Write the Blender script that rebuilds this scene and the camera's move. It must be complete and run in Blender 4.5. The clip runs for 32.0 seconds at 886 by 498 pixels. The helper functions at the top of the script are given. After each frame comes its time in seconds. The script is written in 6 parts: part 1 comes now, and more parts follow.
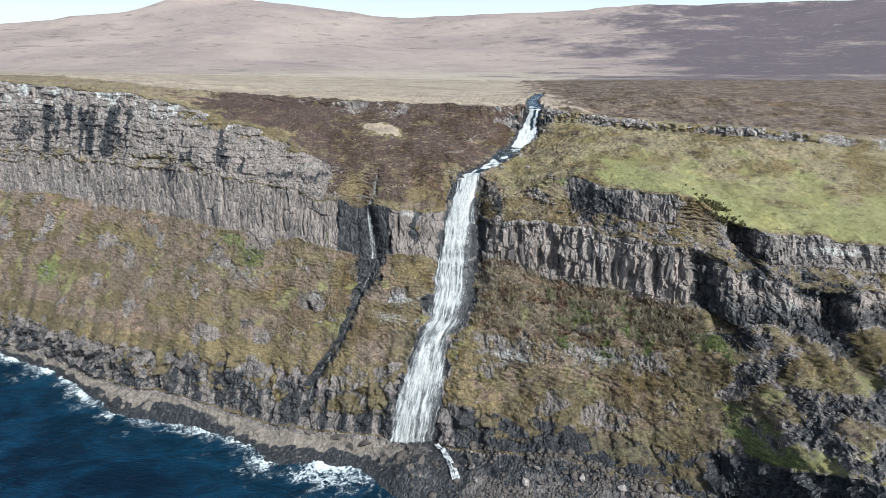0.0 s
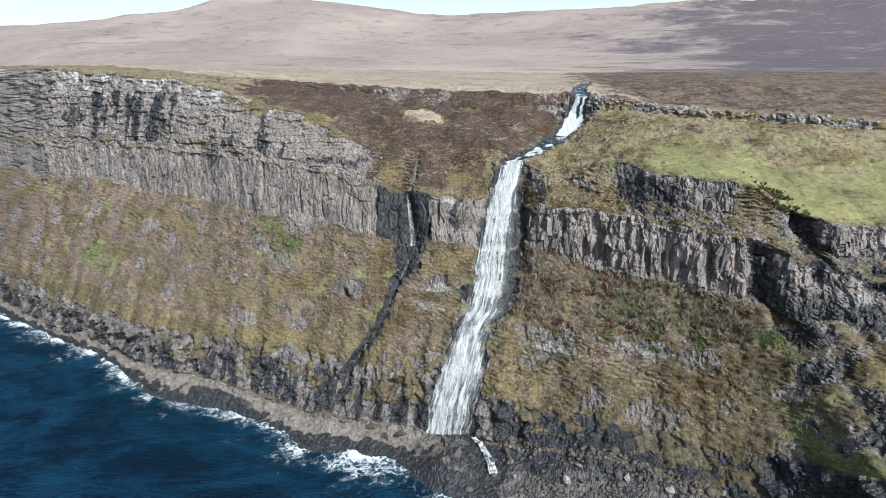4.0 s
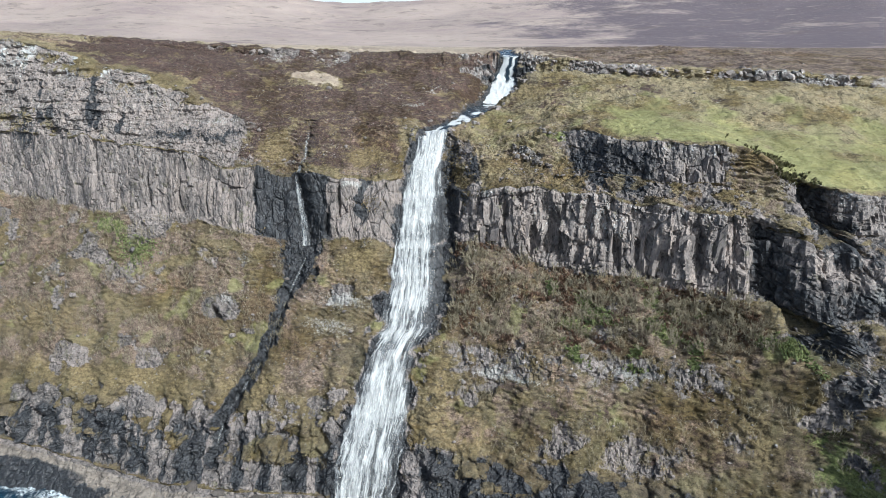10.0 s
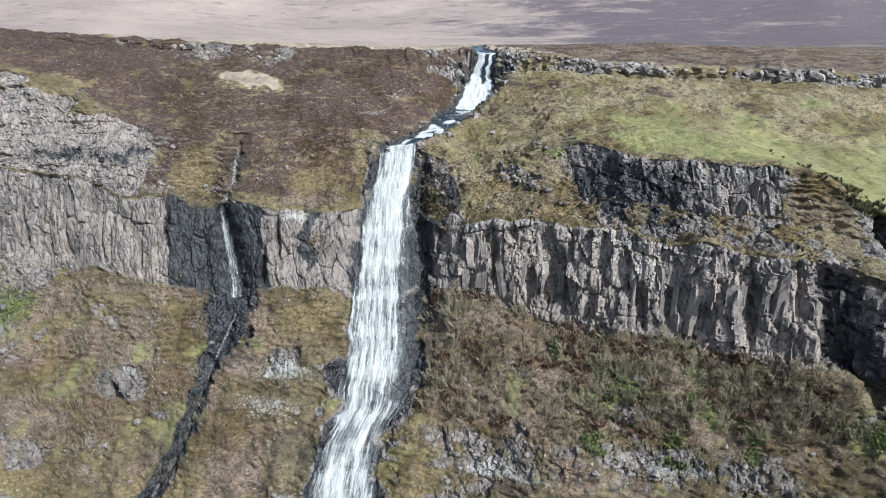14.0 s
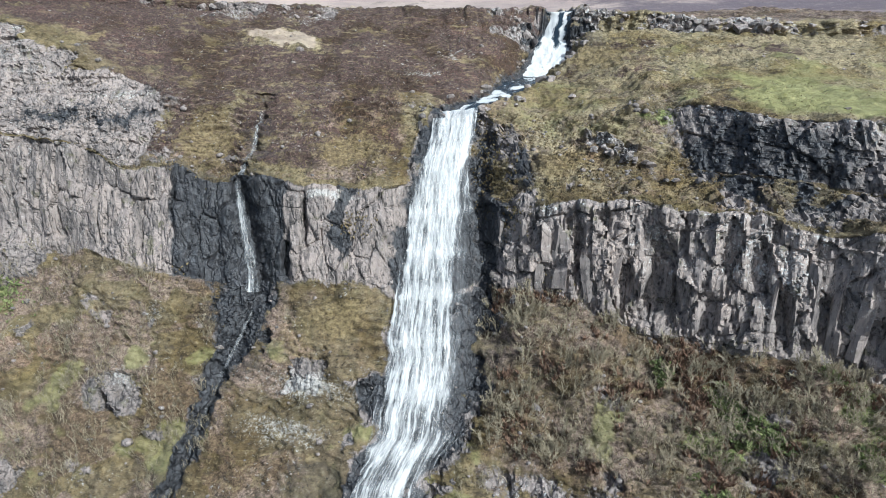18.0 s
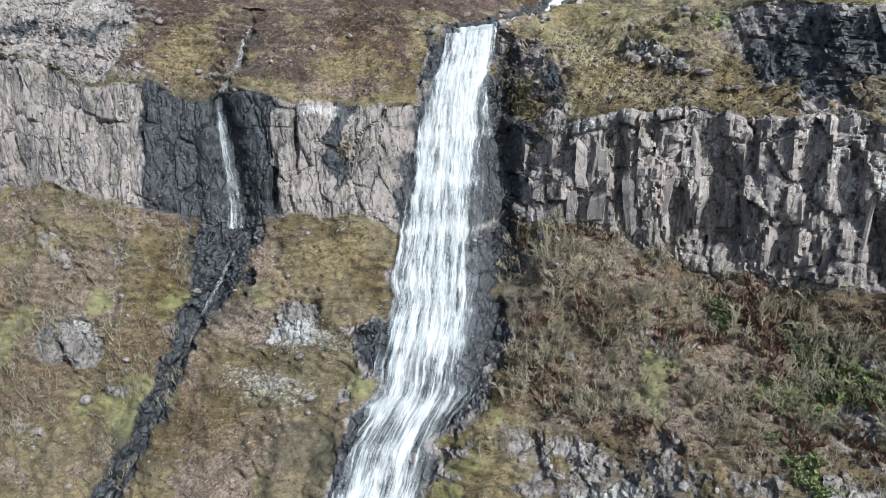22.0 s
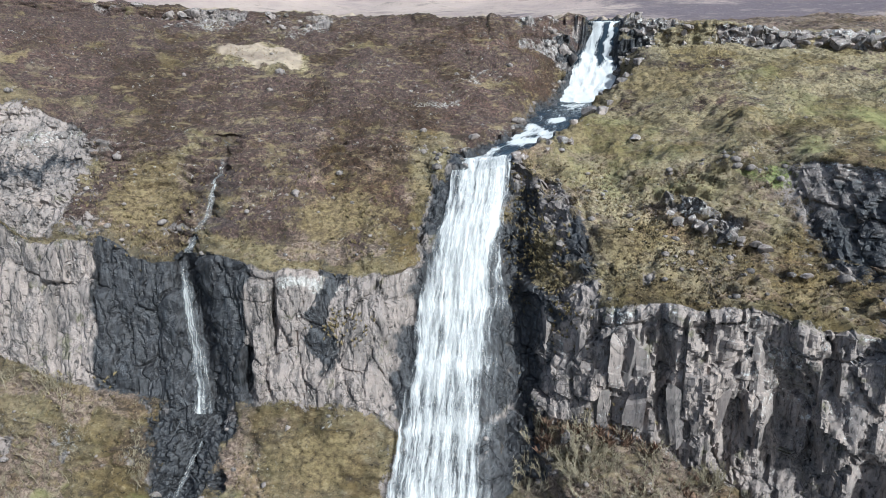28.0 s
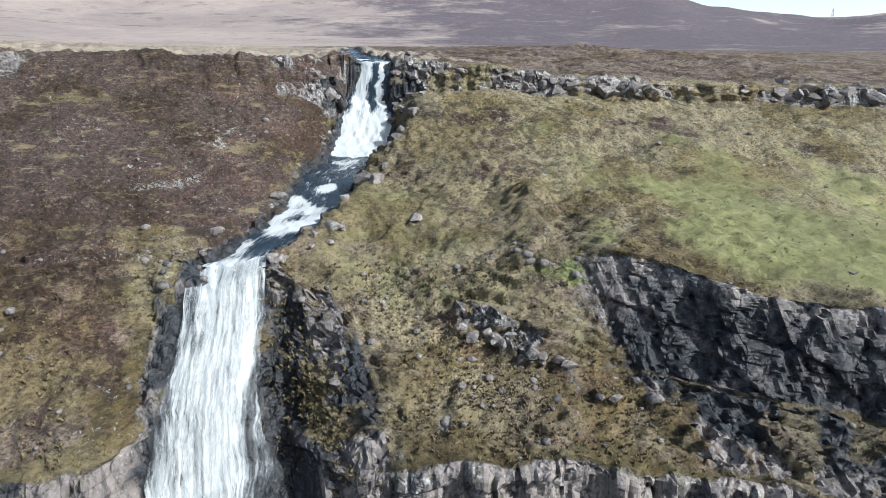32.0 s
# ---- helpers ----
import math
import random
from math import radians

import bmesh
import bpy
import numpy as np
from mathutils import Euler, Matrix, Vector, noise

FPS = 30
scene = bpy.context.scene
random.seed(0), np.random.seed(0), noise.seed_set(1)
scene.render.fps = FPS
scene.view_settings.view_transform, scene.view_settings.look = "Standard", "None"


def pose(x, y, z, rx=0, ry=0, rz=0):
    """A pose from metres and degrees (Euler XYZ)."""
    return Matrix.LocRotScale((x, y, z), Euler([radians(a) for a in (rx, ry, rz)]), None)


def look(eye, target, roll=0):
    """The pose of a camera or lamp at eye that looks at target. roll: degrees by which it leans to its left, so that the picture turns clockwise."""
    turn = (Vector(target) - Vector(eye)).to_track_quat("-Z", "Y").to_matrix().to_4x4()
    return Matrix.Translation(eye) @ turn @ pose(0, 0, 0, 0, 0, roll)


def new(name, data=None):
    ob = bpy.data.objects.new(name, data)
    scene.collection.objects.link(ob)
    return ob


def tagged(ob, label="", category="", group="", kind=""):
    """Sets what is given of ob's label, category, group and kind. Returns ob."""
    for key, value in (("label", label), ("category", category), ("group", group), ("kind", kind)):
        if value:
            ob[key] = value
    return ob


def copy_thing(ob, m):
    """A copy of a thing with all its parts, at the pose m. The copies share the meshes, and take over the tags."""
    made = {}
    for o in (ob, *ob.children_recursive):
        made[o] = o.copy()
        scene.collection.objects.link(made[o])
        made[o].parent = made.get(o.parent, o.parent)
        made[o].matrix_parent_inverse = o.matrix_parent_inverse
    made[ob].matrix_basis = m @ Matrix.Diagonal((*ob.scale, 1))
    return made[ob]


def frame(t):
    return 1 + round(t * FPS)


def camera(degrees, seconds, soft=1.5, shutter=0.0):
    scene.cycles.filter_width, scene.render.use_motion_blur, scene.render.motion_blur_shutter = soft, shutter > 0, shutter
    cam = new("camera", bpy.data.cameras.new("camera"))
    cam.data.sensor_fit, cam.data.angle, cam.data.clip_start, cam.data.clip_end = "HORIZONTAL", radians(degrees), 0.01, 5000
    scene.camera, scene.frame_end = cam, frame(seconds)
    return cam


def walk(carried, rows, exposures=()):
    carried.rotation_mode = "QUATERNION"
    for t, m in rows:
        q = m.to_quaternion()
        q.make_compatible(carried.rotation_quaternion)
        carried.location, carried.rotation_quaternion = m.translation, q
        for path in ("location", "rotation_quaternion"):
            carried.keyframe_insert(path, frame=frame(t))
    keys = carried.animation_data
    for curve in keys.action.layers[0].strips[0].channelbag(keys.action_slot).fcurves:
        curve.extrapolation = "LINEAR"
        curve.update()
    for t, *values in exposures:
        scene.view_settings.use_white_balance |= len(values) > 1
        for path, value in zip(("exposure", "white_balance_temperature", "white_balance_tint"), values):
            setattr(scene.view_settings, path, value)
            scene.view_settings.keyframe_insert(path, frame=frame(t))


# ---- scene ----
# camera: a small aircraft that comes in from the sea, drops along the fall and climbs over its lip
cam = camera(71.5, 32.0, 0.7)
METRES, EYE, TILT, LEAN, TURN = 180.0, 105.0, -16.5, 0.0, 0.0
ROWS = [
    (0.0, 0.0, 0.0, 0.0, 0.0, 0.0, -0.0),
    (0.5, -0.0002, -0.002, 0.008, 0.03, -0.0, 0.01),
    (1.0, 0.0005, -0.0025, 0.0113, 0.06, 0.04, 0.01),
    (1.5, 0.0003, -0.001, 0.0091, 0.24, 0.01, -0.04),
    (2.0, -0.0, 0.0008, 0.0021, 1.55, -0.01, -0.44),
    (2.5, -0.0003, 0.0033, -0.005, 3.67, -0.02, -1.08),
    (4.5, -0.0043, 0.045, -0.0246, 3.53, -0.02, -1.01),
    (5.0, -0.0059, 0.0623, -0.0283, 0.0, 0.01, 0.03),
    (5.5, -0.0087, 0.0797, -0.0298, -1.64, -0.0, 0.49),
    (6.0, -0.0102, 0.0996, -0.0301, -2.59, -0.06, 0.78),
    (6.5, -0.0113, 0.119, -0.0296, -3.25, -0.12, 0.98),
    (7.0, -0.0117, 0.1407, -0.0304, -3.58, -0.08, 1.02),
    (7.5, -0.012, 0.1621, -0.0302, -3.87, -0.14, 1.12),
    (8.0, -0.0124, 0.1853, -0.0301, -4.14, -0.15, 1.19),
    (8.5, -0.0115, 0.2075, -0.0286, -4.3, -0.18, 1.25),
    (9.0, -0.0111, 0.2312, -0.0266, -4.45, -0.21, 1.29),
    (9.5, -0.0105, 0.2538, -0.0254, -4.55, -0.22, 1.32),
    (10.0, -0.0097, 0.2775, -0.0217, -4.58, -0.25, 1.31),
    (10.5, -0.0091, 0.2989, -0.0154, -4.0, -0.29, 1.14),
    (11.0, -0.0081, 0.3212, -0.0089, -3.43, -0.29, 0.96),
    (11.5, -0.0076, 0.342, -0.0033, -2.41, -0.25, 0.65),
    (12.0, -0.0076, 0.3639, 0.0034, -1.65, -0.27, 0.42),
    (12.5, -0.0074, 0.3842, 0.0088, -1.27, -0.24, 0.32),
    (13.0, -0.0066, 0.4062, 0.0146, -3.44, -0.24, 0.96),
    (13.5, -0.0066, 0.4256, 0.0202, -7.42, -0.36, 2.14),
    (14.0, -0.0065, 0.447, 0.0264, -8.39, -0.4, 2.42),
    (14.5, -0.006, 0.466, 0.032, -8.56, -0.43, 2.47),
    (15.0, -0.0056, 0.4877, 0.0377, -5.84, -0.34, 1.68),
    (15.5, -0.0042, 0.5059, 0.042, -4.87, -0.29, 1.39),
    (17.5, -0.0017, 0.5714, 0.0242, -3.98, -0.2, 1.16),
    (18.0, -0.0017, 0.5759, 0.0164, -3.81, -0.21, 1.15),
    (18.5, -0.0014, 0.5773, 0.0089, -3.61, -0.18, 1.1),
    (19.0, -0.0019, 0.5787, 0.0012, -3.51, -0.19, 1.09),
    (19.5, -0.0022, 0.5817, -0.0058, -3.43, -0.16, 1.07),
    (20.0, -0.0022, 0.5891, -0.0128, -3.37, -0.13, 1.06),
    (20.5, -0.0018, 0.5996, -0.0194, -3.29, -0.12, 1.04),
    (21.0, -0.0016, 0.6138, -0.0255, -3.29, -0.14, 1.06),
    (21.5, -0.0014, 0.6294, -0.03, -3.04, -0.13, 0.96),
    (22.0, -0.0015, 0.6473, -0.0319, -2.98, -0.16, 0.95),
    (22.5, -0.0009, 0.6633, -0.0303, -2.95, -0.17, 0.94),
    (23.0, 0.0, 0.6782, -0.0262, -2.89, -0.17, 0.94),
    (23.5, 0.0005, 0.6919, -0.0224, -2.82, -0.15, 0.92),
    (24.0, 0.0008, 0.7067, -0.0177, -2.76, -0.15, 0.89),
    (24.5, 0.0011, 0.7195, -0.0095, -2.73, -0.17, 0.89),
    (25.0, 0.0013, 0.727, 0.0021, -2.77, -0.2, 0.89),
    (25.5, 0.0012, 0.7279, 0.0136, -3.01, -0.18, 0.95),
    (27.5, -0.0003, 0.7158, 0.0653, -3.1, -0.26, 0.96),
    (28.0, -0.0, 0.7119, 0.078, -3.05, -0.22, 0.88),
    (28.5, 0.0022, 0.7091, 0.0869, -8.18, -0.28, 2.39),
    (29.0, 0.0035, 0.7137, 0.0958, -24.99, -1.74, 7.12),
    (29.5, 0.0065, 0.7197, 0.1071, -26.98, -2.0, 7.67),
    (30.0, 0.0116, 0.7286, 0.116, -26.36, -1.91, 7.55),
    (30.5, 0.0162, 0.7388, 0.1221, -25.07, -1.73, 7.19),
    (31.0, 0.0227, 0.7526, 0.1285, -22.56, -1.43, 6.49),
    (31.5, 0.0295, 0.766, 0.1333, -21.62, -1.33, 6.26),
    (32.0, 0.0375, 0.784, 0.1386, -21.3, -1.28, 6.17),
]
walk(cam, [(t, pose(0, 0, EYE, TILT, LEAN, TURN) @ pose(METRES * x, METRES * y, METRES * z, 90 + pitch, roll, yaw)) for t, x, y, z, yaw, pitch, roll in ROWS],
     [(0.0, 0.3, 5620, 1), (10.0, 0.36, 5570, 1), (15.0, 0.42, 5530, 1), (20.0, 0.5, 5480, 1), (26.0, 0.5, 5480, 1), (29.0, 0.43, 5500, 1), (32.0, 0.39, 5520, 1)])

# ---- daylight: a clear spring sky, the sun over the sea to the right ----
SUN_AZ, SUN_EL = 142.0, 40.0  # degrees clockwise from +y, degrees up
world = bpy.data.worlds.new("sky")
scene.world = world
world.use_nodes = True
wn = world.node_tree.nodes
sky = wn.new("ShaderNodeTexSky")
sky.sky_type = "NISHITA"
sky.sun_disc = False
sky.sun_elevation, sky.sun_rotation = radians(SUN_EL), radians(SUN_AZ)
sky.air_density, sky.dust_density, sky.ozone_density = 1.0, 4.0, 1.2
wn["Background"].inputs["Strength"].default_value = 0.103
# bright haze along the horizon, all round
wl = world.node_tree.links
up = wn.new("ShaderNodeSeparateXYZ")
wl.new(wn.new("ShaderNodeTexCoord").outputs["Generated"], up.inputs[0])
veil = wn.new("ShaderNodeMapRange")
veil.interpolation_type = "SMOOTHSTEP"
for key, value in (("From Min", 0.0), ("From Max", 0.26), ("To Min", 0.85), ("To Max", 0.0)):
    veil.inputs[key].default_value = value
wl.new(up.outputs["Z"], veil.inputs["Value"])
hazy = wn.new("ShaderNodeMix")
hazy.data_type = "RGBA"
hazy.inputs[7].default_value = (10.6, 10.6, 10.5, 1)
wl.new(veil.outputs[0], hazy.inputs[0])
wl.new(sky.outputs[0], hazy.inputs[6])
wl.new(hazy.outputs[2], wn["Background"].inputs["Color"])
sun_data = bpy.data.lights.new("sun", "SUN")
sun_data.energy, sun_data.angle, sun_data.color = 4.7, radians(0.55), (1.0, 0.975, 0.94)
sun = new("sun", sun_data)
sun_dir = Vector((math.sin(radians(SUN_AZ)) * math.cos(radians(SUN_EL)), math.cos(radians(SUN_AZ)) * math.cos(radians(SUN_EL)), math.sin(radians(SUN_EL))))
sun.matrix_world = look(sun_dir * 500, (0, 0, 0))

# ---- noise and mesh tools ----
def smooth(a, b, v):
    k = np.clip((v - a) / (b - a), 0, 1)
    return k * k * (3 - 2 * k)


def whole(v):
    return np.asarray(v).astype(np.int32).view(np.uint32)


def scramble(h):
    h = (h ^ (h >> np.uint32(13))) * np.uint32(1274126177)
    return h ^ (h >> np.uint32(16))


def hash3(i, j, k):
    return scramble(whole(i) * np.uint32(374761393) + whole(j) * np.uint32(668265263) + whole(k) * np.uint32(2147483647)).astype(np.int64)


def pnoise(x, y, z):
    """Gradient noise, about -1 to 1."""
    x, y, z = np.broadcast_arrays(np.asarray(x, np.float32), np.asarray(y, np.float32), np.asarray(z, np.float32))
    if x.size > 50000 and x.ndim == 2:  # in strips that stay in the cache
        return np.concatenate([pnoise(x[r:r + 24], y[r:r + 24], z[r:r + 24]) for r in range(0, len(x), 24)])
    xi, yi, zi = np.floor(x), np.floor(y), np.floor(z)
    xf, yf, zf = x - xi, y - yi, z - zi
    u, v, w = (q * q * q * (q * (q * 6 - 15) + 10) for q in (xf, yf, zf))
    i0, j0, k0 = whole(xi) * np.uint32(374761393), whole(yi) * np.uint32(668265263), whole(zi) * np.uint32(2147483647)
    total = np.zeros(x.shape, np.float32)
    low8, scale = np.uint32(255), np.float32(1 / 127.5)
    for a in (0, 1):
        for b in (0, 1):
            part = np.zeros(x.shape, np.float32)
            ij = i0 + j0 + np.uint32((a * 374761393 + b * 668265263) & 0xFFFFFFFF)
            for c in (0, 1):
                h = scramble(ij + k0 + np.uint32(c * 2147483647))
                g = ((h & low8) * scale - 1).astype(np.float32) * (xf - a)
                g += (((h >> np.uint32(8)) & low8) * scale - 1).astype(np.float32) * (yf - b)
                g += (((h >> np.uint32(16)) & low8) * scale - 1).astype(np.float32) * (zf - c)
                part += g * (w if c else 1 - w)
            total += part * (u if a else 1 - u) * (v if b else 1 - v)
    return total * np.float32(1.3)


def fbm(x, y, z, octaves=4, gain=0.5):
    total, amp = 0, 1.0
    for k in range(octaves):
        total = total + amp * pnoise(x * 2.03 ** k + 17.3 * k, y * 2.03 ** k - 9.1 * k, z * 2.03 ** k + 4.7 * k)
        amp *= gain
    return total


def ridged(x, y, z, octaves=4):
    total, amp = 0, 1.0
    for k in range(octaves):
        total = total + amp * (1 - 2 * np.abs(pnoise(x * 2.1 ** k + 31.7 * k, y * 2.1 ** k, z * 2.1 ** k - 12.9 * k)))
        amp *= 0.5
    return total


def chips(x, y, z, where):
    """Faceted rock, worked out in the places named: each cell of a jittered lattice has a level and a tilt of its own."""
    full_level, full_crack = np.full(x.shape, 0.5, np.float32), np.ones(x.shape, np.float32)
    px, py, pz = (np.asarray(q)[where].astype(np.float32) for q in (x, y, z))
    levels, cracks = [], []
    for r in range(0, len(px), 30000):
        ax, ay, az = px[r:r + 30000], py[r:r + 30000], pz[r:r + 30000]
        xi, yi, zi = np.floor(ax), np.floor(ay), np.floor(az)
        i0, j0, k0 = whole(xi) * np.uint32(374761393), whole(yi) * np.uint32(668265263), whole(zi) * np.uint32(2147483647)
        fx, fy, fz = xi - ax, yi - ay, zi - az
        best, second = np.full(ax.shape, 9e9, np.float32), np.full(ax.shape, 9e9, np.float32)
        level = np.zeros(ax.shape, np.float32)
        unit, low8 = np.float32(1 / 255), np.uint32(255)
        for a in (-1, 0, 1):
            for b in (-1, 0, 1):
                for c in (-1, 0, 1):
                    h = scramble(i0 + j0 + k0 + np.uint32((a * 374761393 + b * 668265263 + c * 2147483647) & 0xFFFFFFFF))
                    dx = fx + (a + (h & low8) * unit).astype(np.float32)
                    dy = fy + (b + ((h >> np.uint32(8)) & low8) * unit).astype(np.float32)
                    dz = fz + (c + ((h >> np.uint32(16)) & low8) * unit).astype(np.float32)
                    d = dx * dx + dy * dy + dz * dz
                    nearer = d < best
                    second = np.where(nearer, best, np.minimum(second, d))
                    tilt = (((h >> np.uint32(4)) & low8) * unit - 0.5) * 1.2 * dx + (((h >> np.uint32(12)) & low8) * unit - 0.5) * 1.2 * dz
                    level = np.where(nearer, ((h >> np.uint32(20)) & low8) * unit + tilt, level)
                    best = np.where(nearer, d, best)
        levels.append(level)
        cracks.append(np.sqrt(second) - np.sqrt(best))
    full_level[where], full_crack[where] = np.concatenate(levels), np.concatenate(cracks)
    return full_level, full_crack


def grid_mesh(name, X, Y, Z, material, attributes=None, smooth_shade=True):
    """A sheet of quads from three arrays of one shape."""
    rows, cols = X.shape
    me = bpy.data.meshes.new(name)
    n = rows * cols
    me.vertices.add(n)
    me.vertices.foreach_set("co", np.stack([X, Y, Z], -1).astype(np.float32).ravel())
    i = np.arange(n).reshape(rows, cols)
    quads = np.stack([i[:-1, :-1], i[:-1, 1:], i[1:, 1:], i[1:, :-1]], -1).reshape(-1, 4)
    me.loops.add(quads.size)
    me.loops.foreach_set("vertex_index", quads.ravel().astype(np.int32))
    me.polygons.add(len(quads))
    me.polygons.foreach_set("loop_start", np.arange(0, quads.size, 4, dtype=np.int32))
    me.polygons.foreach_set("use_smooth", np.broadcast_to(np.asarray(smooth_shade).ravel(), (len(quads),)).copy())
    me.update(calc_edges=True)
    me.materials.append(material)
    for key, value in (attributes or {}).items():
        at = me.attributes.new(key, "FLOAT_COLOR", "POINT")
        at.data.foreach_set("color", np.stack(np.broadcast_arrays(*value), -1).astype(np.float32).ravel())
    return me


def soup_mesh(name, verts, faces, material, smooth_shade=False):
    me = bpy.data.meshes.new(name)
    me.from_pydata([tuple(v) for v in verts], [], faces)
    me.materials.append(material)
    if smooth_shade:
        me.polygons.foreach_set("use_smooth", np.full(len(me.polygons), True))
    me.update()
    return me


def many(name, base, faces, mats, material):
    """One mesh of many copies of a small shape: base (v, 3), faces of one size, mats (n, 3, 4)."""
    base = np.asarray(base, np.float32)
    n, v = len(mats), len(base)
    P = np.einsum("nij,vj->nvi", mats[:, :, :3], base) + mats[:, None, :, 3]
    f = np.asarray(faces, np.int32)
    F = (f[None] + (np.arange(n, dtype=np.int32) * v)[:, None, None]).reshape(-1, f.shape[1])
    me = bpy.data.meshes.new(name)
    me.vertices.add(n * v)
    me.vertices.foreach_set("co", P.astype(np.float32).ravel())
    me.loops.add(F.size)
    me.loops.foreach_set("vertex_index", F.ravel())
    me.polygons.add(len(F))
    me.polygons.foreach_set("loop_start", np.arange(0, F.size, f.shape[1], dtype=np.int32))
    me.update(calc_edges=True)
    me.materials.append(material)
    return me

# ---- materials ----
class Paint:
    """A node material, built up from small steps."""

    def __init__(self, name):
        self.mat = bpy.data.materials.new(name)
        self.mat.use_nodes = True
        self.tree = self.mat.node_tree
        self.out = self.tree.nodes["Material Output"]
        self.bsdf = self.tree.nodes["Principled BSDF"]
        self.place = self.node("ShaderNodeNewGeometry").outputs["Position"]

    def node(self, kind, **given):
        n = self.tree.nodes.new(kind)
        for key, value in given.items():
            self.put(n.inputs[key.replace("_", " ")], value)
        return n

    def put(self, socket, value):
        if hasattr(value, "is_output"):
            self.tree.links.new(value, socket)
        elif isinstance(value, tuple) and len(value) == 3 and socket.type == "RGBA":
            socket.default_value = (*value, 1)
        else:
            socket.default_value = value

    def stretched(self, scale, source=None):
        n = self.tree.nodes.new("ShaderNodeMapping")
        self.put(n.inputs["Vector"], source or self.place)
        n.inputs["Scale"].default_value = scale
        return n.outputs[0]

    def noise(self, scale, detail=4.0, rough=0.6, vector=None, warp=0.0):
        n = self.node("ShaderNodeTexNoise", Vector=vector or self.place, Scale=scale, Detail=detail, Roughness=rough, Distortion=warp)
        return n.outputs["Fac"]

    def cells(self, scale, vector=None, feature="F1", out="Distance"):
        n = self.tree.nodes.new("ShaderNodeTexVoronoi")
        n.feature = feature
        self.put(n.inputs["Vector"], vector or self.place)
        n.inputs["Scale"].default_value = scale
        return n.outputs[out]

    def range(self, value, a, b, lo=0.0, hi=1.0):
        n = self.tree.nodes.new("ShaderNodeMapRange")
        n.interpolation_type = "SMOOTHSTEP"
        for k, v in zip(("Value", "From Min", "From Max", "To Min", "To Max"), (value, a, b, lo, hi)):
            self.put(n.inputs[k], v)
        return n.outputs[0]

    def math(self, op, a, b=0.0):
        n = self.tree.nodes.new("ShaderNodeMath")
        n.operation = op
        self.put(n.inputs[0], a)
        self.put(n.inputs[1], b)
        return n.outputs[0]

    def mix(self, fac, a, b, blend="MIX"):
        n = self.tree.nodes.new("ShaderNodeMix")
        n.data_type, n.blend_type = "RGBA", blend
        self.put(n.inputs[0], fac)
        self.put(n.inputs[6], a)
        self.put(n.inputs[7], b)
        return n.outputs[2]

    def attribute(self, name):
        n = self.tree.nodes.new("ShaderNodeAttribute")
        n.attribute_name = name
        s = self.tree.nodes.new("ShaderNodeSeparateColor")
        self.tree.links.new(n.outputs["Color"], s.inputs[0])
        return (*s.outputs, n.outputs["Alpha"])

    def random(self):
        return self.node("ShaderNodeObjectInfo").outputs["Random"]

    def bump(self, height, distance, strength=1.0, normal=None):
        n = self.node("ShaderNodeBump", Height=height, Distance=distance, Strength=strength)
        if normal:
            self.put(n.inputs["Normal"], normal)
        return n.outputs[0]

    def done(self, colour, rough=0.9, normal=None, specular=0.3):
        b = self.bsdf
        self.put(b.inputs["Base Color"], colour)
        self.put(b.inputs["Roughness"], rough)
        self.put(b.inputs["Specular IOR Level"], specular)
        if normal:
            self.put(b.inputs["Normal"], normal)
        return self.mat


